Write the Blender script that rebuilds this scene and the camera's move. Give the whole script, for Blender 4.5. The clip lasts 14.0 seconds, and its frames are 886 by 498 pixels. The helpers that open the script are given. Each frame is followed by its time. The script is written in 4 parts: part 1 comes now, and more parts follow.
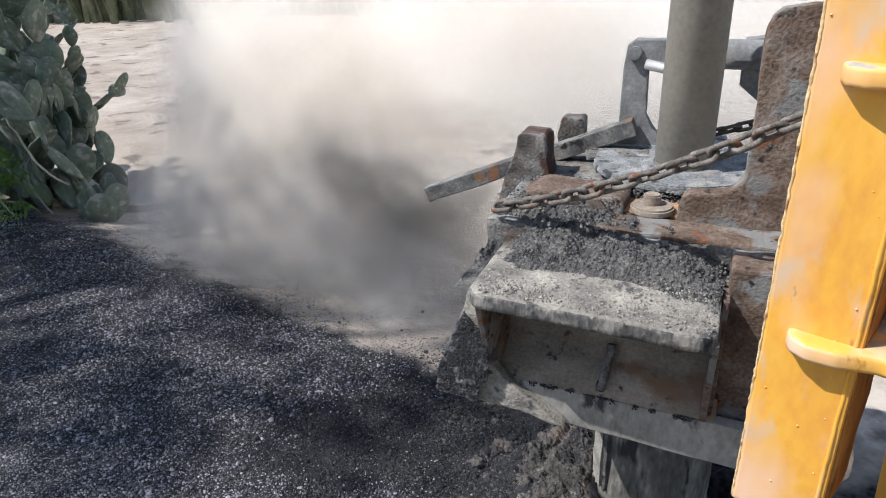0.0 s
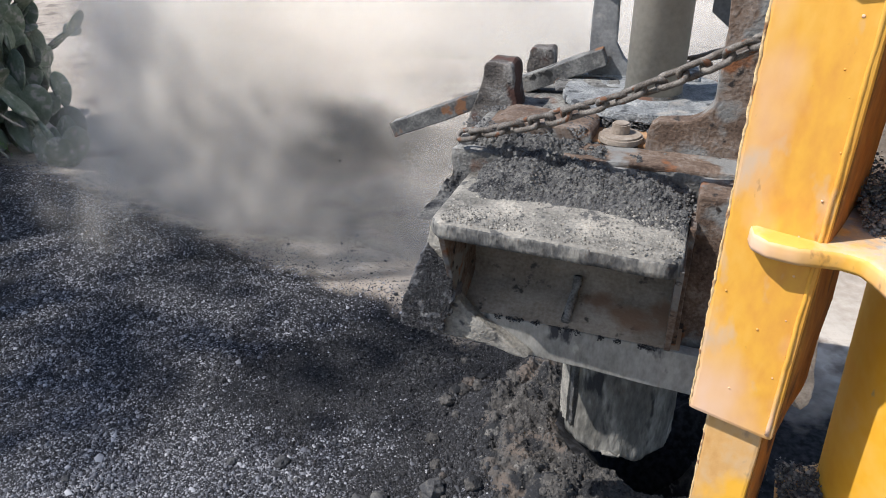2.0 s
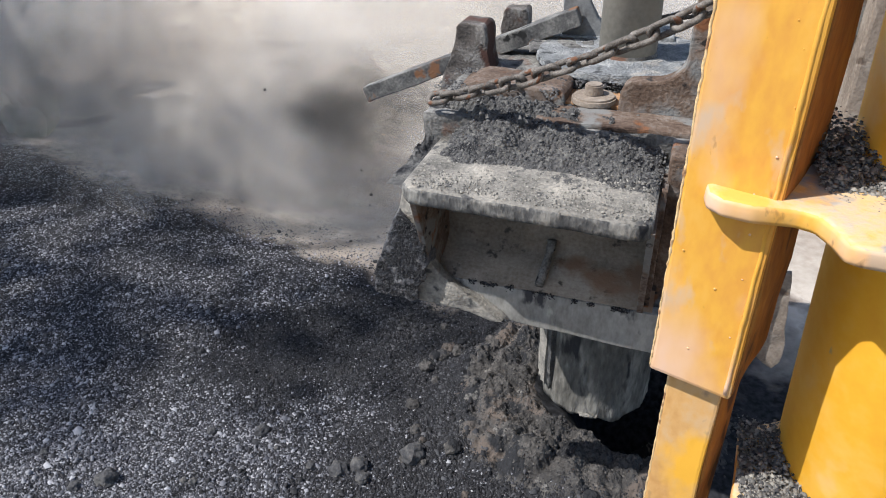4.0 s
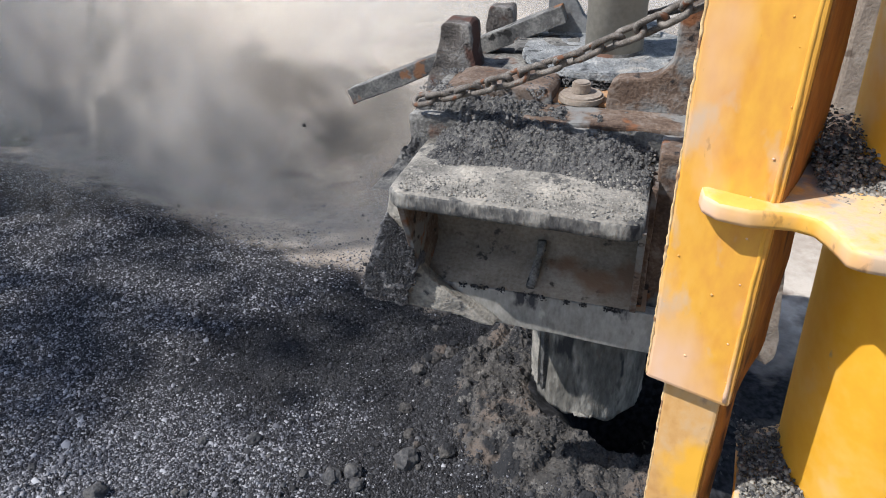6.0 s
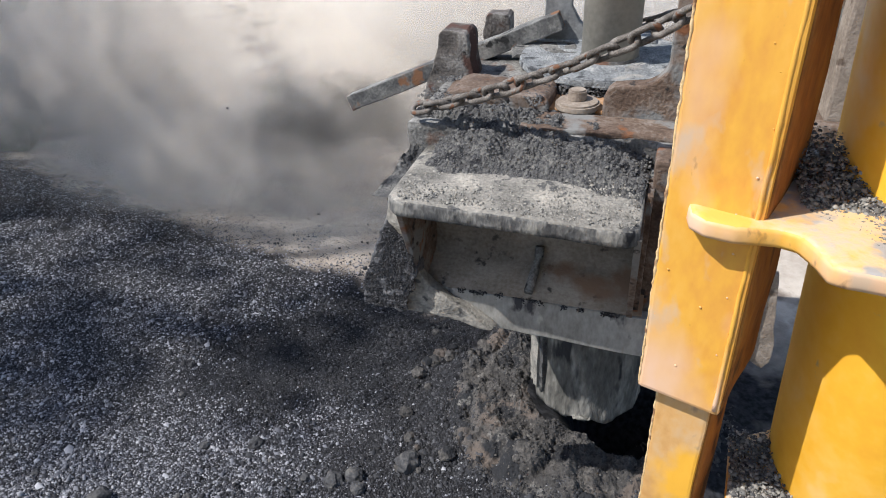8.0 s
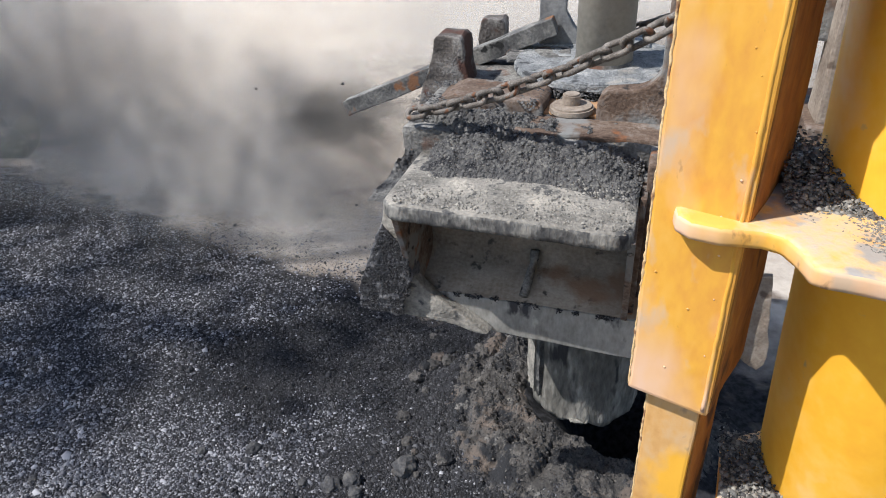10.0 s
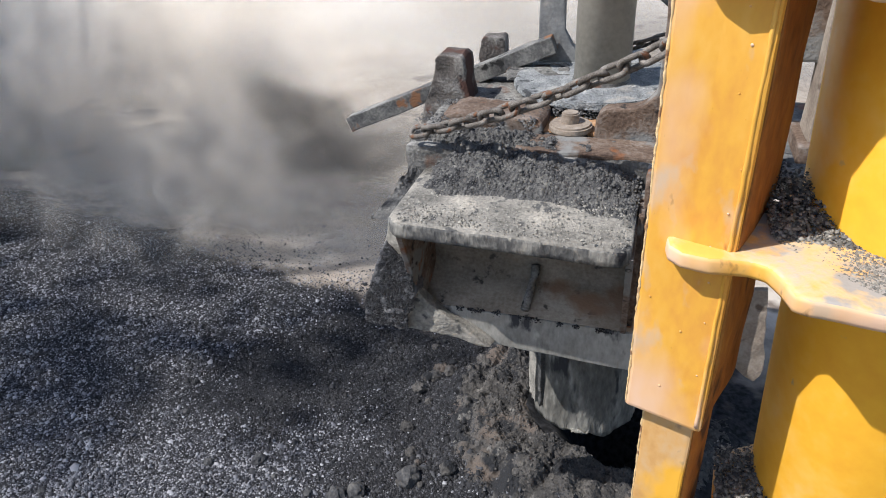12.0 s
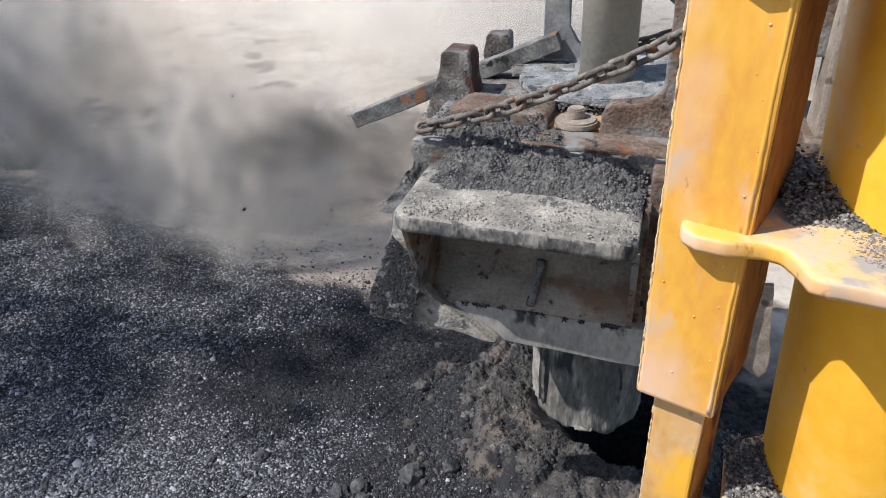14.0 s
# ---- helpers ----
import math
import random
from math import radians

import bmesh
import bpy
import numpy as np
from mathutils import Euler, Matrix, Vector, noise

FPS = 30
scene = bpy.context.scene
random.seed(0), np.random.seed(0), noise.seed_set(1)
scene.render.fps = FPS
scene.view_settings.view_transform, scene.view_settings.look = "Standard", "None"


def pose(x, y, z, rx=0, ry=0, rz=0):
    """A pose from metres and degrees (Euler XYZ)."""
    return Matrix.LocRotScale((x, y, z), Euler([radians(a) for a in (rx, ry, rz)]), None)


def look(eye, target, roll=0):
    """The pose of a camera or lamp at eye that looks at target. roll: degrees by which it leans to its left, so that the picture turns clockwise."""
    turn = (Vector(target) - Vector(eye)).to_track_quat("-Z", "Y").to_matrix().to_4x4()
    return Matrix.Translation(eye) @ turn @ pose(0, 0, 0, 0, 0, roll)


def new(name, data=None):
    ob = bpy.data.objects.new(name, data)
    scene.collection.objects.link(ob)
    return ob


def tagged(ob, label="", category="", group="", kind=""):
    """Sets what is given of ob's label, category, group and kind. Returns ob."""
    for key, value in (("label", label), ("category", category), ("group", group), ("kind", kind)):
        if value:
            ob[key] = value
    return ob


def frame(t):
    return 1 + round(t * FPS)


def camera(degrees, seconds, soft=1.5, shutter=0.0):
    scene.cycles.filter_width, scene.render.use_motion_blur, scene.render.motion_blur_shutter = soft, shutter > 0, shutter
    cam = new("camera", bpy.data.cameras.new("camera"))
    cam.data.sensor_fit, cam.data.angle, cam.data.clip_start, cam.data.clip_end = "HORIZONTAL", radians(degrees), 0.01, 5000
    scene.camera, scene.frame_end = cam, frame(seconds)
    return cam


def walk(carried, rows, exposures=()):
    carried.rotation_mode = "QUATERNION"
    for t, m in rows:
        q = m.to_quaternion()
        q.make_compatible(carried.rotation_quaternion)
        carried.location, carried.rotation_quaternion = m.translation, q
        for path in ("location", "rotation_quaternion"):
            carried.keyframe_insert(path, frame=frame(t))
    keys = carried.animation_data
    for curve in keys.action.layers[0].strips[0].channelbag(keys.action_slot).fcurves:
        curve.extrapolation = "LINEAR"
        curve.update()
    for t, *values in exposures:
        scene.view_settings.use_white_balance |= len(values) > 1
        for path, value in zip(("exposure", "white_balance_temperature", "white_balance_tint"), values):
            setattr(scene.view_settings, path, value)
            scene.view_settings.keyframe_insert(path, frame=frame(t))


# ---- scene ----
cam = camera(66.0, 14.0, soft=1.0)
PATH = [
    (0, (0.266, 0.021, 1.655), (0.193, 1.839, 0.826), -1.9),
    (0.5, (0.266, 0.037, 1.653), (0.194, 1.854, 0.82), -2.0),
    (1, (0.276, 0.052, 1.644), (0.213, 1.862, 0.795), -1.9),
    (1.5, (0.285, 0.056, 1.622), (0.247, 1.842, 0.723), -1.6),
    (2, (0.288, 0.038, 1.6), (0.285, 1.793, 0.641), -1.2),
    (2.5, (0.299, 0.036, 1.593), (0.319, 1.764, 0.586), -1.0),
    (3, (0.312, 0.038, 1.593), (0.336, 1.752, 0.564), -1.0),
    (5.5, (0.313, 0.064, 1.588), (0.378, 1.766, 0.54), -2.2),
    (6, (0.316, 0.068, 1.589), (0.382, 1.771, 0.541), -2.3),
    (6.5, (0.319, 0.065, 1.59), (0.386, 1.765, 0.54), -2.4),
    (7, (0.315, 0.061, 1.592), (0.382, 1.763, 0.545), -2.4),
    (7.5, (0.319, 0.061, 1.602), (0.386, 1.765, 0.557), -2.5),
    (8, (0.319, 0.06, 1.607), (0.385, 1.763, 0.562), -2.6),
    (10.5, (0.33, 0.054, 1.61), (0.4, 1.768, 0.583), -2.9),
    (11, (0.333, 0.055, 1.637), (0.402, 1.774, 0.618), -3.0),
    (11.5, (0.333, 0.046, 1.648), (0.404, 1.768, 0.633), -3.0),
    (12, (0.321, 0.034, 1.641), (0.391, 1.756, 0.625), -3.1),
    (12.5, (0.321, 0.03, 1.634), (0.391, 1.752, 0.62), -3.0),
    (13, (0.309, 0.027, 1.625), (0.38, 1.75, 0.613), -2.9),
    (13.5, (0.31, 0.03, 1.625), (0.38, 1.754, 0.615), -2.9),
    (14, (0.309, 0.028, 1.628), (0.379, 1.753, 0.617), -2.9),
]
walk(cam, [(t, look(eye, target, roll)) for t, eye, target, roll in PATH])

scene.cycles.transparent_max_bounces = 120

# ---- world and sun ----
SUN_TO = Vector((-0.60, -0.09, 0.79)).normalized()
world = bpy.data.worlds.new("sky")
scene.world = world
world.use_nodes = True
wn = world.node_tree
sky = wn.nodes.new("ShaderNodeTexSky")
sky.sky_type = "NISHITA"
sky.sun_disc = False
sky.sun_elevation = math.asin(SUN_TO.z)
sky.sun_rotation = math.atan2(SUN_TO.x, SUN_TO.y)
wn.links.new(sky.outputs[0], wn.nodes["Background"].inputs[0])
wn.nodes["Background"].inputs[1].default_value = 0.13
sun_data = bpy.data.lights.new("sun", "SUN")
sun_data.energy, sun_data.angle, sun_data.color = 4.6, radians(0.6), (1.0, 0.97, 0.935)
sun = new("sun", sun_data)
sun.matrix_world = look((0, 0, 6), Vector((0, 0, 6)) - SUN_TO)
scene.view_settings.exposure = 0.34


# ---- materials ----
def surface(name, tones, scale, rough=0.85, metal=0.0, bump=0.4, fine=12.0, spots=None, relief=0.004, detail=8.0, stretch=(1, 1, 1), edge=.06):
    """Two scales of noise over a ramp of tones, with relief; spots: (colour, scale, threshold) of chips or stains."""
    m = bpy.data.materials.new(name)
    m.use_nodes = True
    t = m.node_tree
    n, k = t.nodes, t.links
    b = n["Principled BSDF"]
    co = n.new("ShaderNodeTexCoord")
    info = n.new("ShaderNodeObjectInfo")
    shift = n.new("ShaderNodeVectorMath")
    shift.operation = "MULTIPLY_ADD"
    cmb = n.new("ShaderNodeCombineXYZ")
    for i in range(3):
        k.new(info.outputs["Random"], cmb.inputs[i])
    k.new(cmb.outputs[0], shift.inputs[0])
    shift.inputs[1].default_value = (3.1, 5.7, 2.3)
    drawn = n.new("ShaderNodeVectorMath")
    drawn.operation = "MULTIPLY"
    drawn.inputs[1].default_value = stretch
    k.new(co.outputs["Object"], drawn.inputs[0])
    k.new(drawn.outputs[0], shift.inputs[2])
    big = n.new("ShaderNodeTexNoise")
    big.inputs["Scale"].default_value, big.inputs["Detail"].default_value = scale, detail
    big.inputs["Roughness"].default_value = 0.62
    small = n.new("ShaderNodeTexNoise")
    small.inputs["Scale"].default_value, small.inputs["Detail"].default_value = scale * fine, 6.0
    for q in (big, small):
        k.new(shift.outputs[0], q.inputs["Vector"])
    add = n.new("ShaderNodeMath")
    add.operation = "MULTIPLY_ADD"
    k.new(small.outputs[0], add.inputs[0])
    add.inputs[1].default_value = 0.45
    k.new(big.outputs[0], add.inputs[2])
    ramp = n.new("ShaderNodeValToRGB")
    el = ramp.color_ramp.elements
    pos = [0.52 + 0.4 * i / (len(tones) - 1) for i in range(len(tones))]
    el[0].position, el[0].color = pos[0], (*tones[0], 1)
    el[1].position, el[1].color = pos[-1], (*tones[-1], 1)
    for p, c in list(zip(pos, tones))[1:-1]:
        el.new(p).color = (*c, 1)
    k.new(add.outputs[0], ramp.inputs[0])
    out = ramp.outputs[0]
    height = add.outputs[0]
    for colour, sc, th in spots or ():
        sp = n.new("ShaderNodeTexNoise")
        sp.inputs["Scale"].default_value, sp.inputs["Detail"].default_value = sc, 5.0
        k.new(shift.outputs[0], sp.inputs["Vector"])
        r2 = n.new("ShaderNodeMapRange")
        r2.inputs[1].default_value, r2.inputs[2].default_value = th, th + edge
        k.new(sp.outputs[0], r2.inputs[0])
        mx = n.new("ShaderNodeMix")
        mx.data_type = "RGBA"
        k.new(r2.outputs[0], mx.inputs["Factor"])
        k.new(out, mx.inputs["A"])
        mx.inputs["B"].default_value = (*colour, 1)
        out = mx.outputs["Result"]
    k.new(out, b.inputs["Base Color"])
    b.inputs["Roughness"].default_value, b.inputs["Metallic"].default_value = rough, metal
    b.inputs["Specular IOR Level"].default_value = 0.3
    bp = n.new("ShaderNodeBump")
    bp.inputs["Strength"].default_value, bp.inputs["Distance"].default_value = bump, relief
    k.new(height, bp.inputs["Height"])
    k.new(bp.outputs[0], b.inputs["Normal"])
    return m


DUSTED = surface("dusted_steel", [(.05, .049, .048), (.13, .127, .122), (.30, .295, .28)], 11, .92, 0, .9, 15, [((.035, .035, .038), 24, .60), ((.15, .085, .06), 8, .60)], .006)
PEG_STEEL = surface("crusted_peg_steel", [(.05, .045, .042), (.125, .112, .103), (.27, .26, .245)], 16, .92, 0, 1.0, 9, [((.085, .045, .036), 11, .57), ((.03, .026, .026), 30, .62)], .008)
BLUE_CRUST = surface("blue_grey_crust", [(.14, .148, .155), (.24, .252, .26), (.38, .385, .38)], 22, .93, 0, 1.0, 8, [((.06, .063, .068), 20, .62), ((.36, .345, .32), 9, .60)], .010)
COATED = surface("dust_coated_plate", [(.125, .105, .085), (.215, .185, .152), (.30, .27, .23)], 7, .95, 0, .7, 20, [((.06, .054, .048), 30, .62), ((.20, .13, .088), 5, .58)], .004)
FASCIA = surface("washed_fascia_steel", [(.17, .166, .152), (.27, .265, .247), (.37, .362, .34)], 7, .93, 0, .6, 16, [((.05, .05, .056), 20, .60), ((.20, .15, .11), 12, .66), ((.40, .39, .35), 30, .66)], .004, 8.0, (1, 1, .45))
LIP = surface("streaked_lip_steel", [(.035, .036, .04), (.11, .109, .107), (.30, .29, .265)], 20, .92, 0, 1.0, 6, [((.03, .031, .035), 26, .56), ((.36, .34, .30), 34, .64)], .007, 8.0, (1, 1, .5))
RUSTY = surface("rusty_steel", [(.055, .036, .028), (.135, .095, .072), (.24, .205, .18)], 10, .9, .0, 1.0, 13, [((.20, .20, .195), 9, .54), ((.20, .085, .04), 13, .64), ((.03, .026, .025), 33, .63)], .006)
RAW = surface("caked_mud", [(.045, .046, .049), (.10, .099, .098), (.20, .195, .182)], 26, .95, 0, 1.0, 6, [((.025, .026, .03), 18, .58)], .014)
PALE = surface("pale_dusty_plate", [(.11, .105, .096), (.24, .228, .205), (.40, .372, .325)], 12, .95, 0, 1.0, 12, [((.08, .08, .08), 30, .60)], .007)
ARM_GREY = surface("grey_dusted_arm", [(.12, .125, .13), (.19, .195, .20), (.27, .275, .275)], 9, .85, 0, .5, 14, [((.33, .32, .30), 12, .6)], .004)
PIPE = surface("dusty_pipe_steel", [(.24, .225, .195), (.31, .29, .25), (.36, .335, .29)], 5, .6, .25, .25, 16, None, .002)
CASED = surface("crusted_casing", [(.05, .049, .045), (.125, .12, .108), (.27, .26, .235)], 12, .95, 0, 1.0, 7, [((.32, .31, .285), 9, .60), ((.03, .03, .032), 14, .60), ((.14, .09, .065), 10, .64)], .014, 8.0, (1, 1, .3))
TAN = surface("pale_brown_steel", [(.17, .135, .108), (.27, .225, .185), (.36, .32, .275)], 14, .88, 0, .7, 11, [((.12, .09, .07), 22, .62)], .005)
ORANGE = surface("orange_rust", [(.22, .12, .06), (.36, .20, .10), (.42, .27, .17)], 12, .9, 0, .5, 9, None, .004)
CHAIN = surface("chain_steel", [(.07, .06, .052), (.14, .125, .112), (.24, .22, .20)], 45, .7, .25, .7, 8, [((.15, .07, .04), 60, .6)], .002)
YELLOW = surface("worn_yellow_paint", [(.66, .30, .06), (.75, .385, .06), (.79, .45, .10)], 7, .48, 0, .3, 14, [((.74, .49, .34), 6, .47), ((.82, .36, .02), 8, .53), ((.60, .43, .29), 30, .58), ((.14, .07, .045), 70, .665)], .003, 8.0, (1, 1, .5), .13)
CHIPPED = surface("bare_paint_edge", [(.48, .30, .14), (.66, .47, .24), (.78, .58, .34)], 60, .8, 0, .5, 6, [((.28, .15, .08), 60, .58)], .002)
YELLOW_B = surface("bright_yellow_paint", [(.80, .37, .035), (.86, .445, .04), (.88, .51, .10)], 5, .42, 0, .15, 12, [((.80, .55, .26), 5, .60), ((.55, .38, .2), 40, .69)], .003)
# Dirtier paint for the inner tube, also browned for the sleeve's shade on it.
DIM_YELLOW = surface("dirty_shaded_yellow_paint", [(.52, .27, .09), (.62, .36, .14), (.60, .42, .25)], 9, .6, 0, .4, 12, [((.80, .42, .05), 11, .56), ((.20, .14, .10), 36, .64)], .004, 8.0, (1, 1, .6), .10)
# Rust scale, plus the unlit side's shade mixed into the yellow as dark orange.
SHADE_ORANGE = surface("shaded_scaled_paint", [(.17, .058, .014), (.30, .115, .025), (.42, .18, .035)], 9, .75, 0, .6, 10, [((.08, .03, .016), 22, .59)], .004, 8.0, (1, 1, .6))
DUSTY_YELLOW = surface("dusty_yellow_paint", [(.74, .40, .09), (.64, .45, .24), (.46, .42, .36)], 14, .95, 0, .6, 12, [((.34, .32, .30), 20, .55), ((.75, .40, .08), 12, .60)], .003)
RUBBLE = surface("dark_cuttings", [(.035, .036, .042), (.085, .086, .094), (.17, .168, .17)], 30, .9, 0, .9, 5, None, .008)
STONE = surface("grey_stone", [(.03, .03, .033), (.06, .06, .063), (.11, .106, .10)], 14, .9, 0, .8, 8, None, .006)
BARK = surface("steel_bar", [(.055, .055, .057), (.13, .129, .126), (.26, .255, .24)], 16, .85, .1, .8, 9, [((.20, .10, .055), 15, .59), ((.03, .03, .03), 22, .6)], .006)
PAD = surface("cactus_pad", [(.10, .135, .085), (.16, .19, .135), (.27, .285, .235)], 5, .75, 0, .5, 12, [((.33, .32, .28), 5, .58)], .006)
DRY = surface("dry_stem", [(.20, .18, .15), (.30, .27, .23), (.38, .35, .30)], 12, .9, 0, .4, 10)
LEAF = surface("green_leaf", [(.05, .12, .02), (.09, .19, .03), (.14, .24, .06)], 12, .6, 0, .2, 6)
REED = surface("far_grass", [(.08, .095, .055), (.14, .15, .085), (.21, .20, .13)], 3, .9, 0, .3, 9)
WHITE = surface("polished_rod", [(.62, .62, .62), (.7, .7, .7)], 10, .25, .6, .05, 6)


def ground_material():
    """Pale sandy ground far off, dark crushed rock round the borehole, mixed by a ragged edge."""
    m = surface("ground_soil", [(.27, .225, .185), (.37, .32, .27), (.47, .42, .365)], 1.6, .95, 0, .6, 18, [((.16, .13, .11), 3.0, .60)], .02)
    t = m.node_tree
    n, k = t.nodes, t.links
    b = n["Principled BSDF"]
    soil = b.inputs["Base Color"].links[0].from_socket
    co = n.new("ShaderNodeTexCoord")
    vc = n.new("ShaderNodeAttribute")
    vc.attribute_name = "cuttings"
    g = n.new("ShaderNodeTexNoise")
    g.inputs["Scale"].default_value, g.inputs["Detail"].default_value = 55, 6
    k.new(co.outputs["Object"], g.inputs["Vector"])
    r = n.new("ShaderNodeValToRGB")
    e = r.color_ramp.elements
    e[0].position, e[0].color = .38, (.005, .0052, .0065, 1)
    e[1].position, e[1].color = .75, (.04, .041, .047, 1)
    k.new(g.outputs[0], r.inputs[0])
    w = n.new("ShaderNodeTexNoise")
    w.inputs["Scale"].default_value, w.inputs["Detail"].default_value = 5, 6
    k.new(co.outputs["Object"], w.inputs["Vector"])
    ad = n.new("ShaderNodeMath")
    ad.operation = "ADD"
    k.new(vc.outputs["Fac"], ad.inputs[0])
    k.new(w.outputs[0], ad.inputs[1])
    mr = n.new("ShaderNodeMapRange")
    mr.inputs[1].default_value, mr.inputs[2].default_value = .85, 1.15
    k.new(ad.outputs[0], mr.inputs[0])
    mx = n.new("ShaderNodeMix")
    mx.data_type = "RGBA"
    k.new(mr.outputs[0], mx.inputs["Factor"])
    k.new(soil, mx.inputs["A"])
    k.new(r.outputs[0], mx.inputs["B"])
    k.new(mx.outputs["Result"], b.inputs["Base Color"])
    return m


GROUND = ground_material()


def dust_material(name, colour, density, noise_scale, lo, hi):
    """Thin dust: clear where the noise is low and towards the edge of each billow."""
    m = bpy.data.materials.new(name)
    m.use_nodes = True
    t = m.node_tree
    n, k = t.nodes, t.links
    n.remove(n["Principled BSDF"])
    co = n.new("ShaderNodeTexCoord")
    info = n.new("ShaderNodeObjectInfo")
    cmb = n.new("ShaderNodeCombineXYZ")
    for i in range(3):
        k.new(info.outputs["Random"], cmb.inputs[i])
    sh = n.new("ShaderNodeVectorMath")
    sh.operation = "MULTIPLY_ADD"
    sh.inputs[1].default_value = (17.3, 29.1, 41.7)
    k.new(cmb.outputs[0], sh.inputs[0])
    k.new(co.outputs["Object"], sh.inputs[2])
    nz = n.new("ShaderNodeTexNoise")
    nz.inputs["Scale"].default_value, nz.inputs["Detail"].default_value = noise_scale, 5.0
    nz.inputs["Roughness"].default_value, nz.inputs["Distortion"].default_value = .56, .35
    k.new(sh.outputs[0], nz.inputs["Vector"])
    ln = n.new("ShaderNodeVectorMath")
    ln.operation = "LENGTH"
    k.new(co.outputs["Object"], ln.inputs[0])
    fall = n.new("ShaderNodeMapRange")
    fall.interpolation_type = "SMOOTHSTEP"
    fall.inputs[1].default_value, fall.inputs[2].default_value = 1.0, 0.25
    fall.inputs[3].default_value, fall.inputs[4].default_value = 0.0, 1.0
    k.new(ln.outputs["Value"], fall.inputs[0])
    nr = n.new("ShaderNodeMapRange")
    nr.interpolation_type = "SMOOTHSTEP"
    nr.inputs[1].default_value, nr.inputs[2].default_value = lo, hi
    k.new(nz.outputs[0], nr.inputs[0])
    a = n.new("ShaderNodeMath")
    a.operation = "MULTIPLY"
    k.new(fall.outputs[0], a.inputs[0])
    k.new(nr.outputs[0], a.inputs[1])
    a2 = n.new("ShaderNodeMath")
    a2.operation = "MULTIPLY"
    k.new(a.outputs[0], a2.inputs[0])
    a2.inputs[1].default_value = density
    tr = n.new("ShaderNodeBsdfTransparent")
    df = n.new("ShaderNodeBsdfDiffuse")
    tl = n.new("ShaderNodeBsdfTranslucent")
    df.inputs[0].default_value = tl.inputs[0].default_value = (*colour, 1)
    up = n.new("ShaderNodeCombineXYZ")
    for i, c in enumerate((-.45, -.25, .86)):
        up.inputs[i].default_value = c
    k.new(up.outputs[0], df.inputs["Normal"])
    k.new(up.outputs[0], tl.inputs["Normal"])
    half = n.new("ShaderNodeMixShader")
    half.inputs[0].default_value = .35
    k.new(df.outputs[0], half.inputs[1])
    k.new(tl.outputs[0], half.inputs[2])
    mix = n.new("ShaderNodeMixShader")
    k.new(a2.outputs[0], mix.inputs[0])
    k.new(tr.outputs[0], mix.inputs[1])
    k.new(half.outputs[0], mix.inputs[2])
    k.new(mix.outputs[0], n["Material Output"].inputs["Surface"])
    return m


DUST_PALE = dust_material("pale_dust", (.70, .645, .575), .24, 1.9, .33, .60)
DUST_GREY = dust_material("grey_dust", (.52, .50, .475), .24, 2.0, .31, .66)
DUST_HAZE = dust_material("thin_dust", (.83, .805, .77), .245, .9, .0, .45)
# Low albedo paints in the self-shadow of the plume's dense cores.
DUST_DARK = dust_material("shadowed_core_dust", (.11, .105, .10), .24, 2.0, .30, .60)
DUST_VEIL = dust_material("dust_veil", (.60, .58, .55), .17, 1.1, -.1, .70)


# ---- building helpers ----
RIG = pose(0.272, 1.163, 0, 0, 0, -20.9)


def thing(name, m, label, category, group="", kind=""):
    ob = new(name)
    ob.empty_display_size = .05
    ob.matrix_world = m
    return tagged(ob, label, category, group, kind)


def part(name, bm, material, parent, label="", smooth=False):
    me = bpy.data.meshes.new(name)
    bmesh.ops.recalc_face_normals(bm, faces=bm.faces)
    bm.to_mesh(me)
    bm.free()
    me.materials.append(material)
    if smooth:
        for p in me.polygons:
            p.use_smooth = True
    ob = new(name, me)
    ob.parent = parent
    return tagged(ob, label)


def lone(name, bm, material, m, label, category, group="", kind="", smooth=False):
    ob = part(name, bm, material, None, label, smooth)
    ob.matrix_world = m
    return tagged(ob, "", category, group, kind)


def worn(bm, amount=.002, scale=25.0, seed=0):
    """Small dents and lumps."""
    for v in bm.verts:
        p = v.co * scale + Vector((seed, seed * .7, seed * 1.3))
        v.co += noise.noise_vector(p) * amount
    return bm


def cut(bm, size):
    """Split long edges so that wear has something to act on."""
    for _ in range(5):
        es = [e for e in bm.edges if e.calc_length() > size]
        if not es:
            break
        bmesh.ops.subdivide_edges(bm, edges=es, cuts=1, use_grid_fill=True)
    bmesh.ops.triangulate(bm, faces=[f for f in bm.faces if len(f.verts) > 4])
    return bm


def box(x0, x1, y0, y1, z0, z1, bevel=.004, fine=0, wear=.0, seed=0):
    bm = bmesh.new()
    bmesh.ops.create_cube(bm, size=1)
    for v in bm.verts:
        v.co = (x0 + (v.co.x + .5) * (x1 - x0), y0 + (v.co.y + .5) * (y1 - y0), z0 + (v.co.z + .5) * (z1 - z0))
    if bevel:
        bmesh.ops.bevel(bm, geom=bm.edges[:], offset=bevel, segments=2, affect="EDGES", profile=.6)
    if fine:
        cut(bm, fine)
        worn(bm, wear, 22, seed)
    return bm


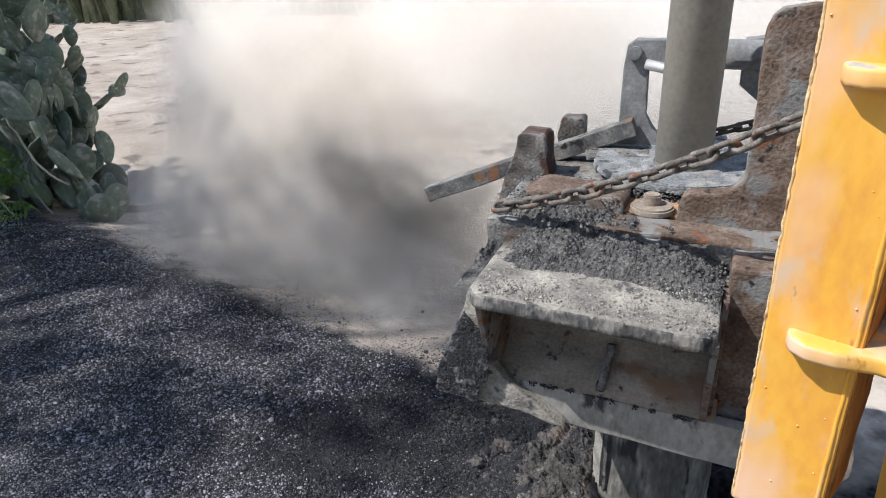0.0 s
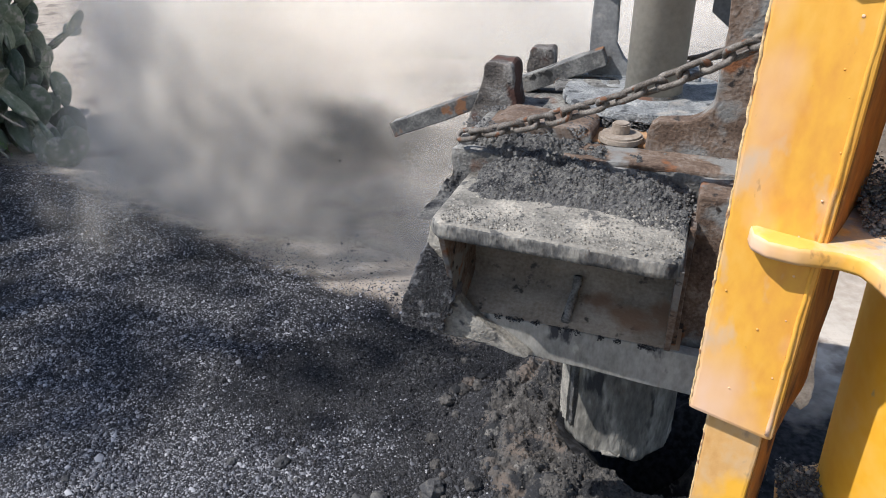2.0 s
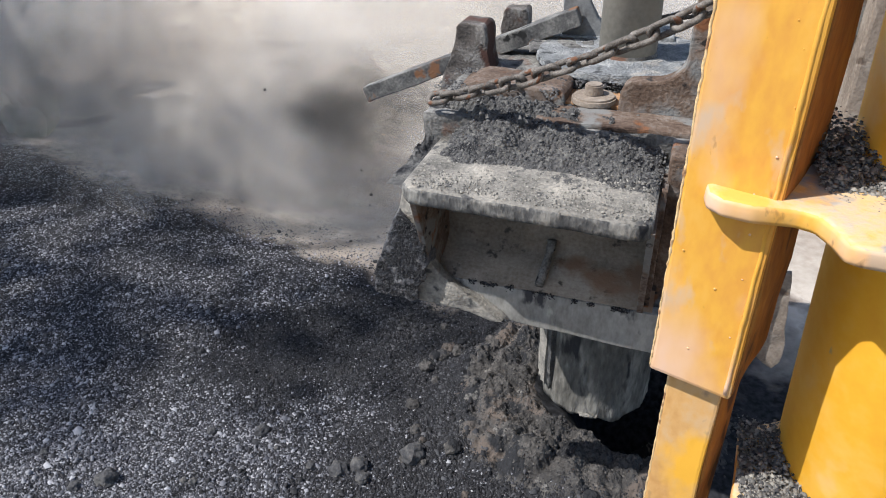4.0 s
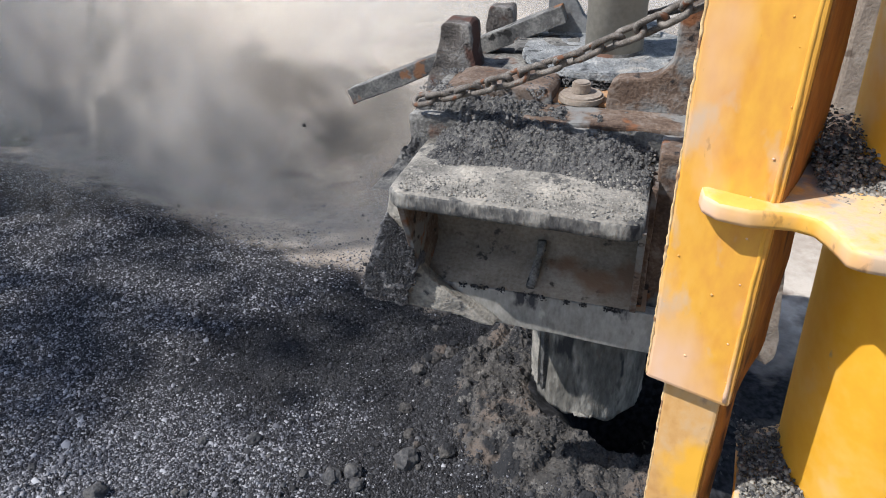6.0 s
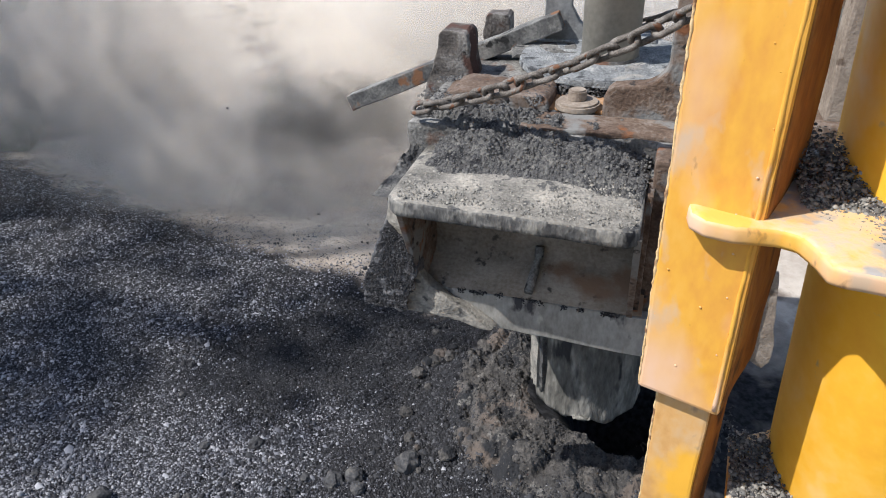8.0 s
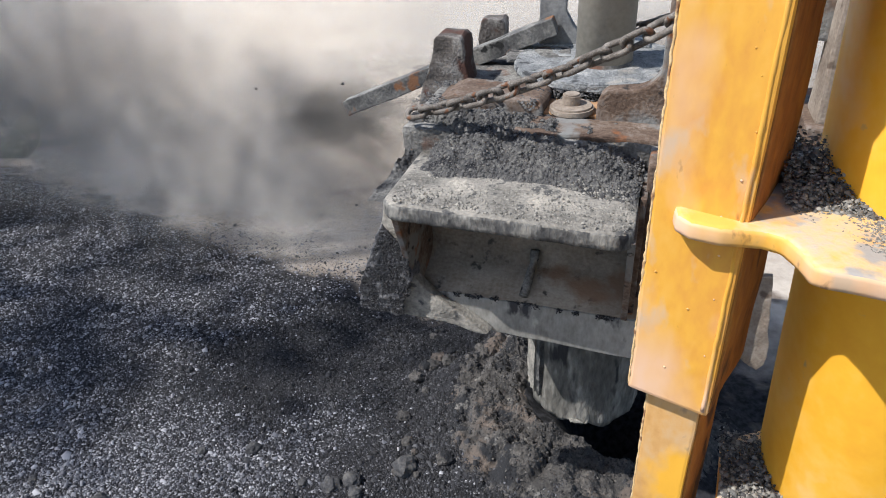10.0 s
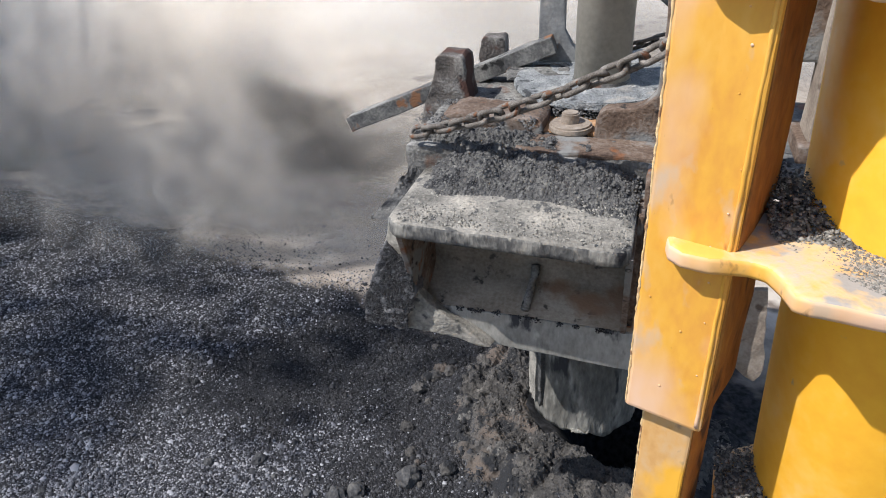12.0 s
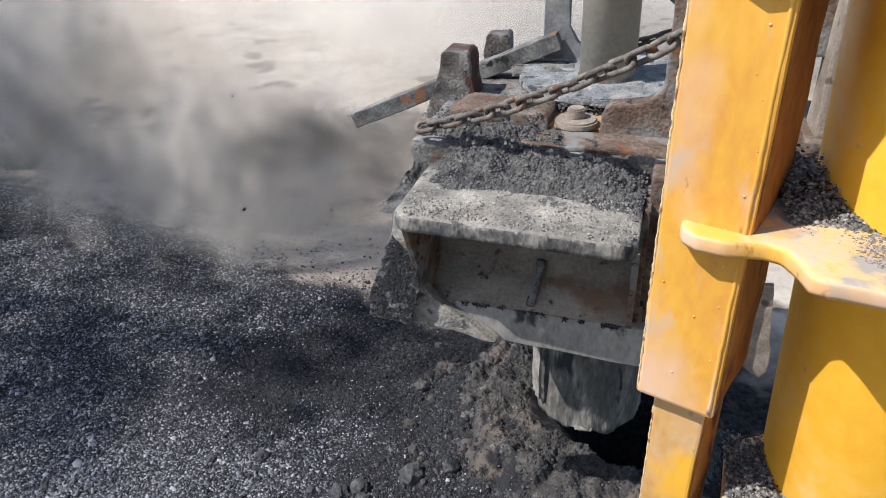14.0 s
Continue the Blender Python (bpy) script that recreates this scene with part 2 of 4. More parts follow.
def prism(outline, depth, m=None, bevel=.003, fine=0, wear=0, seed=0):
    """outline: points (a, b) in the xz plane, thickened from y = 0 to depth."""
    bm = bmesh.new()
    f = bm.faces.new([bm.verts.new((a, 0, b)) for a, b in outline])
    r = bmesh.ops.extrude_face_region(bm, geom=[f])
    for v in r["geom"]:
        if isinstance(v, bmesh.types.BMVert):
            v.co.y += depth
    bmesh.ops.recalc_face_normals(bm, faces=bm.faces)
    if bevel:
        bmesh.ops.bevel(bm, geom=bm.edges[:], offset=bevel, segments=2, affect="EDGES", profile=.6)
    if fine:
        bmesh.ops.triangulate(bm, faces=[f for f in bm.faces if len(f.verts) > 4])
        cut(bm, fine)
        worn(bm, wear, 22, seed)
    if m:
        bm.transform(m)
    return bm


def drum(r0, r1, z0, z1, seg=48, bevel=.003, m=None, cap=True):
    bm = bmesh.new()
    bmesh.ops.create_cone(bm, cap_ends=cap, segments=seg, radius1=r0, radius2=r1, depth=z1 - z0)
    for v in bm.verts:
        v.co.z += (z0 + z1) / 2
    if bevel and cap:
        es = [e for e in bm.edges if abs(e.verts[0].co.z - e.verts[1].co.z) < 1e-5]
        bmesh.ops.bevel(bm, geom=es, offset=bevel, segments=2, affect="EDGES")
    if m:
        bm.transform(m)
    return bm


def tube(points, r, seg=10, closed=False):
    """A round bar along a line of points."""
    bm = bmesh.new()
    pts = [Vector(p) for p in points]
    rings = []
    up = Vector((.13, .21, .97))
    c = len(pts)
    for i, p in enumerate(pts):
        a = pts[(i - 1) % c] if closed or i else p
        b = pts[(i + 1) % c] if closed or i < c - 1 else p
        d = (b - a).normalized()
        s = d.cross(up)
        if abs(d.dot(up)) > .8:
            s = d.cross(Vector((.97, .2, .1)))
        s.normalize()
        w = s.cross(d)
        rings.append([bm.verts.new(p + (s * math.cos(j * math.tau / seg) + w * math.sin(j * math.tau / seg)) * r) for j in range(seg)])
    for i in range(c if closed else c - 1):
        q, v = rings[i], rings[(i + 1) % c]
        for j in range(seg):
            bm.faces.new((q[j], q[(j + 1) % seg], v[(j + 1) % seg], v[j]))
    if not closed:
        bm.faces.new(rings[0])
        bm.faces.new(rings[-1])
    return bm


# ---- ground ----
BORE = RIG @ Vector((.32, .61, 0))


def bank_line(x, y):
    """Distance past the crest of the bank of cuttings, and the way along it from the borehole."""
    e = min(x, .3) + .25 * max(0.0, x - .3)
    return (y - 2.28) * .823 + (e - .10) * .567, -(x - .10) * .823 + (y - 2.28) * .567


def cuttings_at(x, y):
    """How much dark crushed rock covers the soil, 0 to 1."""
    d, _ = bank_line(x, y)
    drift = .5 * noise.noise(Vector((x * 1.3, y * 1.3, 14)))
    trodden = 1 - .55 * max(0.0, min(1.0, (x - .85 + drift) / 1.0))
    trodden *= 1 - max(0.0, min(1.0, (math.hypot(x + .5, y - 1.5) - 5.0 + drift) / 2.5))
    return trodden / (1 + math.exp(max(-40, min(40, (d - .08) * 10))))


def height(x, y):
    d, along = bank_line(x, y)
    crest = -.10 - .03 * max(0.0, min(3.0, along))
    ridge = .032 * max(0.0, min(3.0, along + .2)) ** .8
    u = d - crest
    ridge *= math.exp(-(u / .75) ** 2) if u < 0 else math.exp(-(u / .42) ** 2)
    h = .05 + ridge - .10 * max(0.0, min(1.0, u / .6)) * max(0.0, min(1.0, along + .4))
    far = math.hypot(x, y - 1)
    h += .02 * noise.noise(Vector((x * 1.7, y * 1.7, 0))) + .012 * noise.noise(Vector((x * 6, y * 6, 3)))
    if far < 4:
        h += .006 * noise.noise(Vector((x * 22, y * 22, 5)))
    b = math.hypot(x - BORE.x, y - BORE.y)
    h += .075 * math.exp(-((b - .33) / .12) ** 2) * (.5 + 1.1 * abs(noise.noise(Vector((x * 7, y * 7, 9)))))
    h -= .30 * math.exp(-(math.hypot(x - BORE.x - .13, y - BORE.y + .10) / .15) ** 4)
    h += .05 * math.exp(-((b - .17) / .06) ** 2)
    if b < .7:
        k = math.exp(-((b - .30) / .20) ** 2)
        h += k * (.018 * noise.noise(Vector((x * 13, y * 13, 21))) + .016 * noise.noise(Vector((x * 31, y * 31, 22))) + .007 * noise.noise(Vector((x * 70, y * 70, 23))))
    h += .05 * max(0, far - 9) * .15
    return h


def ground():
    def axis(lo, hi, mid, fine, n):
        v = [mid]
        s = fine
        while v[-1] < hi:
            v.append(v[-1] + s)
            s *= n if v[-1] - mid > .9 else 1
        s = fine
        while v[0] > lo:
            v.insert(0, v[0] - s)
            s *= n if mid - v[0] > .9 else 1
        return v
    xs, ys = axis(-400, 400, .1, .010, 1.10), axis(-200, 700, 1.7, .010, 1.10)
    verts = [(x, y, height(x, y)) for y in ys for x in xs]
    w = len(xs)
    faces = [(j * w + i, j * w + i + 1, (j + 1) * w + i + 1, (j + 1) * w + i) for j in range(len(ys) - 1) for i in range(w - 1)]
    me = bpy.data.meshes.new("ground")
    me.from_pydata(verts, [], faces)
    at = me.attributes.new("cuttings", "FLOAT", "POINT")
    at.data.foreach_set("value", [cuttings_at(v[0], v[1]) for v in verts])
    me.materials.append(GROUND)
    me.polygons.foreach_set("use_smooth", [True] * len(faces))
    return tagged(new("ground", me), "pale sandy ground with dark crushed drill cuttings", "ground", kind="structure")


ground()


def scatter(name, places, sizes, material, label, category, seed):
    """Many small broken stones in one mesh."""
    rng = np.random.default_rng(seed)
    v0 = np.array([(1, .2, -.5), (-.3, 1, -.5), (-1, -.4, -.5), (.4, -1, -.45), (.55, .45, .75), (-.5, .3, .85), (-.1, -.6, .7)], float)
    f0 = np.array([(0, 1, 4), (1, 5, 4), (1, 2, 5), (2, 6, 5), (2, 3, 6), (3, 0, 6), (0, 4, 6), (4, 5, 6)])
    n = len(places)
    low = np.repeat(v0[None], n, 0) + rng.uniform(-.32, .32, (n, len(v0), 3))
    low *= rng.uniform(.65, 1.3, (n, 1, 3)) * np.array([1.1, 1, .62])
    a = rng.uniform(0, 6.283, n)
    ca, sa = np.cos(a)[:, None], np.sin(a)[:, None]
    x, y = low[..., 0] * ca - low[..., 1] * sa, low[..., 0] * sa + low[..., 1] * ca
    low[..., 0], low[..., 1] = x, y
    vs = (low * np.array(sizes)[:, None, None] + np.array(places)[:, None, :]).reshape(-1, 3)
    fs = (f0[None] + (np.arange(n) * len(v0))[:, None, None]).reshape(-1, 3)
    me = bpy.data.meshes.new(name)
    me.vertices.add(len(vs))
    me.vertices.foreach_set("co", vs.ravel())
    me.loops.add(fs.size)
    me.loops.foreach_set("vertex_index", fs.ravel().astype(np.int32))
    me.polygons.add(len(fs))
    me.polygons.foreach_set("loop_start", np.arange(0, fs.size, 3, dtype=np.int32))
    me.update(calc_edges=True)
    me.materials.append(material)
    return tagged(new(name, me), label, category, kind="stuff")


def island_stone(name, tones):
    """Stone chips, each with its own tone."""
    m = bpy.data.materials.new(name)
    m.use_nodes = True
    n, k = m.node_tree.nodes, m.node_tree.links
    g = n.new("ShaderNodeNewGeometry")
    r = n.new("ShaderNodeValToRGB")
    e = r.color_ramp.elements
    e[0].position, e[0].color = 0, (*tones[0], 1)
    e[1].position, e[1].color = 1, (*tones[-1], 1)
    for i, c in enumerate(tones[1:-1]):
        e.new((i + 1) / (len(tones) - 1)).color = (*c, 1)
    k.new(g.outputs["Random Per Island"], r.inputs[0])
    k.new(r.outputs[0], n["Principled BSDF"].inputs["Base Color"])
    n["Principled BSDF"].inputs["Roughness"].default_value = .8
    return m


CHIPS = island_stone("rock_chips", [(.010, .0105, .0135), (.028, .029, .036), (.075, .077, .092), (.17, .174, .195), (.38, .385, .41)])
DAMP_CHIPS = island_stone("damp_rock_chips", [(.005, .005, .0065), (.009, .0093, .0115), (.015, .0155, .019), (.028, .029, .034), (.085, .086, .094)])
HEAP_CHIPS = island_stone("heap_chips_stone", [(.025, .025, .028), (.055, .055, .058), (.09, .089, .089), (.14, .137, .13)])
CHIPS_PALE = island_stone("pale_chips", [(.08, .078, .072), (.15, .145, .133), (.23, .22, .20), (.32, .305, .27)])


def gravel():
    rng = random.Random(5)
    dusty, damp = ([], []), ([], [])
    while len(dusty[0]) + len(damp[0]) < 270000:
        y = 1.0 + 3.3 * rng.random() ** 1.8
        x = rng.uniform(-.62 * y - .35, min(1.3, .55 * y + .2))
        if rng.random() > cuttings_at(x, y) + .04:
            continue
        if rng.random() > (math.hypot(x - BORE.x, y - BORE.y) - .27 - .16 * noise.noise(Vector((x * 6, y * 6, 8)))) * 7:
            continue
        patch = noise.noise(Vector((x * 3, y * 3, 2)))
        s = (.0016 + .0031 * rng.random() ** 2 + (.006 * rng.random() if rng.random() < .025 else 0)) * (.8 + .45 * max(0, patch + .3))
        wet = -.05 - max(0, y - 1.98) * 7 + (x + .30) * 3.2 + (y - 1.62) * 2.6 + 2.2 * noise.noise(Vector((x * 2.2, y * 2.2, 6))) + 1.0 * noise.noise(Vector((x * 7, y * 7, 4)))
        p, z = damp if rng.random() < 1 / (1 + math.exp(-2.2 * wet)) else dusty
        p.append((x, y, height(x, y) + s * rng.uniform(-.1, 1.0)))
        z.append(s)
    scatter("gravel", *dusty, CHIPS, "loose dusty grey crushed rock cuttings", "gravel", 3)
    scatter("gravel", *damp, DAMP_CHIPS, "damp black crushed rock cuttings near the borehole", "gravel", 4)


gravel()


def soil_relief(x, y):
    """Lumpy powder thrown up round the casing, added to the ground's height."""
    b = math.hypot(x - BORE.x, y - BORE.y)
    k = max(0, min(1, (.50 + .10 * noise.noise(Vector((x * 4, y * 4, 30))) - b) / .26))
    k *= max(0, min(1, (b - .15) / .05))
    lumps = sum(w * (1 - 2 * abs(noise.noise(Vector((x * f, y * f, f))))) for w, f in ((.008, 8), (.009, 19), (.008, 41), (.006, 85), (.004, 160)))
    return -.010 + k * (.014 + lumps)


def soil_mound():
    na, nd = 520, 130
    vs, fs = [], []
    for i in range(na + 1):
        a = math.pi * (.55 + 1.4 * i / na)
        for j in range(nd + 1):
            d = .15 + .42 * j / nd
            x, y = BORE.x + d * math.cos(a), BORE.y + d * math.sin(a)
            vs.append((x, y, height(x, y) + soil_relief(x, y)))
    for i in range(na):
        for j in range(nd):
            q = i * (nd + 1) + j
            fs.append((q, q + nd + 1, q + nd + 2, q + 1))
    me = bpy.data.meshes.new("soil_mound")
    me.from_pydata(vs, [], [f[::-1] for f in fs])
    me.materials.append(POWDER)
    me.polygons.foreach_set("use_smooth", [True] * len(fs))
    tagged(new("soil_mound", me), "brown grey powdery soil heaped round the casing", "soil", kind="stuff")


POWDER = surface("soil_powder", [(.028, .027, .027), (.07, .066, .063), (.155, .143, .13)], 9, .97, 0, 1.0, 14, [((.115, .094, .08), 5, .57), ((.022, .023, .026), 9, .54), ((.19, .182, .17), 22, .64)], .014)
soil_mound()


def soil_clods():
    rng = random.Random(17)
    pl, sz = [], []
    for i in range(24000):
        a = rng.uniform(math.pi * .62, math.pi * 1.9)
        d = .19 + abs(rng.gauss(.10, .11))
        x, y = BORE.x + d * math.cos(a), BORE.y + d * math.sin(a)
        s = .0006 + .0042 * rng.random() ** 8
        pl.append((x, y, height(x, y) + soil_relief(x, y) + s * .1))
        sz.append(s)
    scatter("soil_clods", pl, sz, CLODS, "brown grey clods of moist soil round the casing", "soil", 19)


CLODS = island_stone("soil_clod", [(.010, .010, .0115), (.022, .022, .024), (.045, .0435, .043), (.10, .093, .086)])
soil_clods()


def rock(x, y, s, seed, material=STONE):
    bm = bmesh.new()
    bmesh.ops.create_icosphere(bm, subdivisions=3, radius=s)
    for v in bm.verts:
        p = v.co.normalized()
        k = 1 + .35 * noise.noise(p * 1.6 + Vector((seed, 0, 0))) + .12 * noise.noise(p * 4 + Vector((0, seed, 0)))
        v.co *= k
        v.co.z *= .75
    return lone("rock", bm, material, pose(x, y, height(x, y) + s * .3, 0, 0, seed * 77 % 360), "angular grey rock lying on the cuttings", "rock", "loose rocks")


def rocks():
    rng = random.Random(9)
    for x, y, s in ((-.215, 1.545, .022), (.09, 1.385, .026), (.03, 1.38, .028), (-.62, 1.38, .03), (-.70, 1.36, .017), (.24, 1.42, .035), (-.37, 1.55, .014), (.10, 1.34, .02), (-.05, 1.40, .015)):
        rock(x, y, s, rng.random() * 40)
    for i in range(22):
        a = rng.uniform(math.pi * .75, math.pi * 1.6)
        d = rng.uniform(.36, .64)
        rock(BORE.x + d * math.cos(a), BORE.y + d * math.sin(a), rng.uniform(.009, .024), rng.random() * 40, POWDER)
    for i in range(26):
        y = rng.uniform(1.1, 2.6)
        rock(rng.uniform(-.6 * y, .1), y, rng.uniform(.006, .012), rng.random() * 40)


rocks()
# ---- steel table of the rig ----
def drill_table():
    t = thing("drill_table", RIG, "heavy grey steel drill table caked with dust and cuttings", "drill table")
    # ledge with a rounded lip, profile in (y, z) swept along x
    prof = [(.25, 1.047), (.20, 1.047), (.15, 1.0465), (.11, 1.046), (.08, 1.0455), (.055, 1.045), (.035, 1.0448), (.02, 1.0445), (.008, 1.0435)]
    prof += [(.007 - .008 * math.sin(a), 1.035 + .008 * math.cos(a)) for a in (.4, .8, 1.2, 1.57)]
    prof += [(-.001, 1.027), (-.001, 1.02), (0, 1.013), (.003, 1.009), (.009, 1.008), (.014, 1.014), (.03, 1.018), (.25, 1.022)]
    bm = bmesh.new()
    rows = []
    n = 150
    for i in range(n + 1):
        u = i / n
        x = -.014 + .452 * u
        end = min(1, min(u, 1 - u) * 16)
        rows.append([bm.verts.new((x, y - .024 * u + .0009 * noise.noise(Vector((x * 40, z * 60, 6))) + (1 - end) ** 2 * .02 * (y < .1), z + .0022 * noise.noise(Vector((x * 18, y * 14, 1))) + .0009 * noise.noise(Vector((x * 70, y * 70, z * 70))) - (1 - end) ** 2 * .006 * (z > 1.02))) for y, z in prof])
    for i in range(n):
        for j in range(len(prof)):
            k = (j + 1) % len(prof)
            bm.faces.new((rows[i][j], rows[i + 1][j], rows[i + 1][k], rows[i][k]))
    bm.faces.new(rows[0])
    bm.faces.new(rows[-1])
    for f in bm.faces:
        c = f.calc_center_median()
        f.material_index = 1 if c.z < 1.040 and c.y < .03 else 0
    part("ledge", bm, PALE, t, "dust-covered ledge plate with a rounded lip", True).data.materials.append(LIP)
    # recessed web and sloping shelf below the ledge
    bm = bmesh.new()
    prof = [(.215, 1.03), (.215, .95), (.215, .86), (.212, .832), (.198, .816), (.115, .783), (.125, .765), (.235, .79), (.235, 1.03)]
    rows = []
    for i in range(31):
        x = .0 + .46 * i / 30
        rows.append([bm.verts.new((x, y + .002 * noise.noise(Vector((x * 20, z * 20, 4))), z)) for y, z in prof])
    for i in range(30):
        for j in range(len(prof)):
            k = (j + 1) % len(prof)
            bm.faces.new((rows[i][j], rows[i + 1][j], rows[i + 1][k], rows[i][k]))
    part("web_plate", bm, COATED, t, "", True)
    part("fascia", prism([(.012, .784), (.62, .772), (.62, .671), (.0, .706)], .03, pose(0, .113, 0), .003, .016, .0016, 2), FASCIA, t, "grey lower fascia with a cracked crust")
    part("side_plate", prism([(-.104, .742), (.168, .712), (.035, .796), (.012, .83), (-.004, .90), (-.02, 1.0), (-.04, 1.0), (-.072, .88), (-.098, .80)], .03, pose(0, .083, 0), .004, .018, .006, 7), PALE, t, "pale plate with flaking crust")
    # thick crust of mud on the outer corner
    bm = prism([(-.112, .745), (-.02, .738), (-.008, .79), (.016, .84), (-.006, .90), (-.05, .95), (-.082, .87), (-.106, .80)], .05, pose(0, .066, 0), .006, .009, .0)
    for v in bm.verts:
        v.co += noise.noise_vector(v.co * 60) * .006 + noise.noise_vector(v.co * 150) * .003
    part("mud_crust", bm, RUBBLE, t, "dark granular mud stuck on the corner")
    part("torn_flap", prism([(.62, .86), (.700, .86), (.712, .76), (.726, .665), (.724, .645), (.712, .628), (.70, .636), (.62, .70)], .012, pose(0, .2, 0), .002, .012, .004, 6), TAN, t, "pale brown torn plate edge")
    # gussets
    gus = [(.010, 1.022), (.217, 1.024), (.217, .80), (.118, .785), (.10, .80)]
    for x, mat, sh in ((-.002, RUSTY, 0), (.43, RUSTY, -.02)):
        g = prism([(a + sh, b) for a, b in gus], .012, pose(0, 0, 0, 0, 0, 0), .002)
        g.transform(Matrix(((0, 1, 0, x), (1, 0, 0, 0), (0, 0, 1, 0), (0, 0, 0, 1))))
        part("gusset", g, mat, t, "brown triangular gusset")
    part("end_plate", box(.440, .452, .12, .26, .785, 1.04, .003, .02, .0012, 3), RUSTY, t, "rusty vertical plate")
    part("end_face", box(.448, .63, .16, .30, .70, 1.09, .006, .04, .003, 5), RUSTY, t)
    # short welded rod on the web
    part("welded_rod", worn(tube([(.2405, .205, .856), (.240, .198, .838), (.238, .175, .820), (.235, .150, .806), (.233, .122, .794)], .0095, 12), .0007, 120), DUSTED, t, "ribbed rod stub", True)
    # main body behind the ledge
    part("body", box(-.058, .63, .245, .98, .735, 1.092, .012, .03, .006, 1), DUSTED, t, "thick-walled base box")
    part("front_rail", box(.18, .63, .252, .345, 1.086, 1.100, .005, .025, .003, 8), RUSTY, t)
    part("clamp_block", prism([(-.01, 1.088), (.222, 1.088), (.222, 1.118), (.212, 1.127), (.03, 1.133), (-.01, 1.12)], .12, pose(0, .352, 0), .006, .02, .003, 4), RUSTY, t, "rusty clamp block under cuttings")
    part("tongue", box(.205, .345, .365, .46, 1.09, 1.100, .004, .03, .001, 5), ORANGE, t, "orange rust-stained tongue")
    bolt = part("washer", drum(.047, .046, 1.104, 1.121, 40, .004, pose(.278, .382, -.006)), TAN, t, "thick round washer", False)
    part("bolt_head", drum(.0195, .019, 1.119, 1.143, 24, .003, pose(.276, .388, -.006)), TAN, bolt)
    part("rear_deck", box(.5, 1.12, .45, .96, .95, .998, .005, .05, .002, 4), DUSTED, t)
    # turntable round the pipe
    part("turntable", drum(.205, .203, 1.118, 1.136, 72, .003, pose(.305, .655, 0)), BLUE_CRUST, t, "round blue-grey table plate")
    part("seal_ring", drum(.10, .085, 1.134, 1.143, 48, .003, pose(.318, .61, 0)), BLUE_CRUST, t)
    part("flap_plate", prism([(0, 0), (.17, .0), (.16, .008), (.01, .009)], .10, pose(.085, .62, 1.126, 0, -1, 14), .002, .02, .003, 6), DUSTED, t, "bent plate scrap")
    part("rear_plate", prism([(0, 0), (.36, .0), (.36, .02), (.01, .02)], .16, pose(.06, .74, 1.118, 0, -1, 4), .003, .03, .003, 9), BLUE_CRUST, t)
    # locating pegs
    for n_, (x0, x1, xa, xb, y, d, z0, z1) in enumerate(((-.125, .010, -.078, -.006, .545, .085, 1.02, 1.205), (-.046, .040, -.034, .030, .83, .06, 1.04, 1.182))):
        b = prism([(x0, z0), (x1, z0), (x1 - .004, z0 + .07), (xb, z1 - .008), (xb - .008, z1), (xa + .008, z1), (xa, z1 - .008), (xa - .008, z1 - .06), (x0 + .008, z0 + .05)], d, pose(0, y, 0), .004, .016, .005, n_ + 3)
        part("peg", b, PEG_STEEL, t, "tapered locating peg, rounded and rusty")
    # large upright lug with a filleted foot
    out = [(.333, 1.075), (.333, 1.135), (.338, 1.150), (.352, 1.160), (.40, 1.165)]
    out += [(.40 + .05 * math.sin(a), 1.215 - .05 * math.cos(a)) for a in (.3, .6, .9, 1.2, 1.5)]
    out += [(.452, 1.30), (.448, 1.42), (.449, 1.485), (.456, 1.510), (.470, 1.524), (.52, 1.532), (.66, 1.53), (.66, 1.075)]
    part("lug_plate", prism(out, .042, pose(0, .345, 0), .005, .02, .0028, 11), RUSTY, t, "rusty upright lug with a rounded top and fillet")
    return t


drill_table()


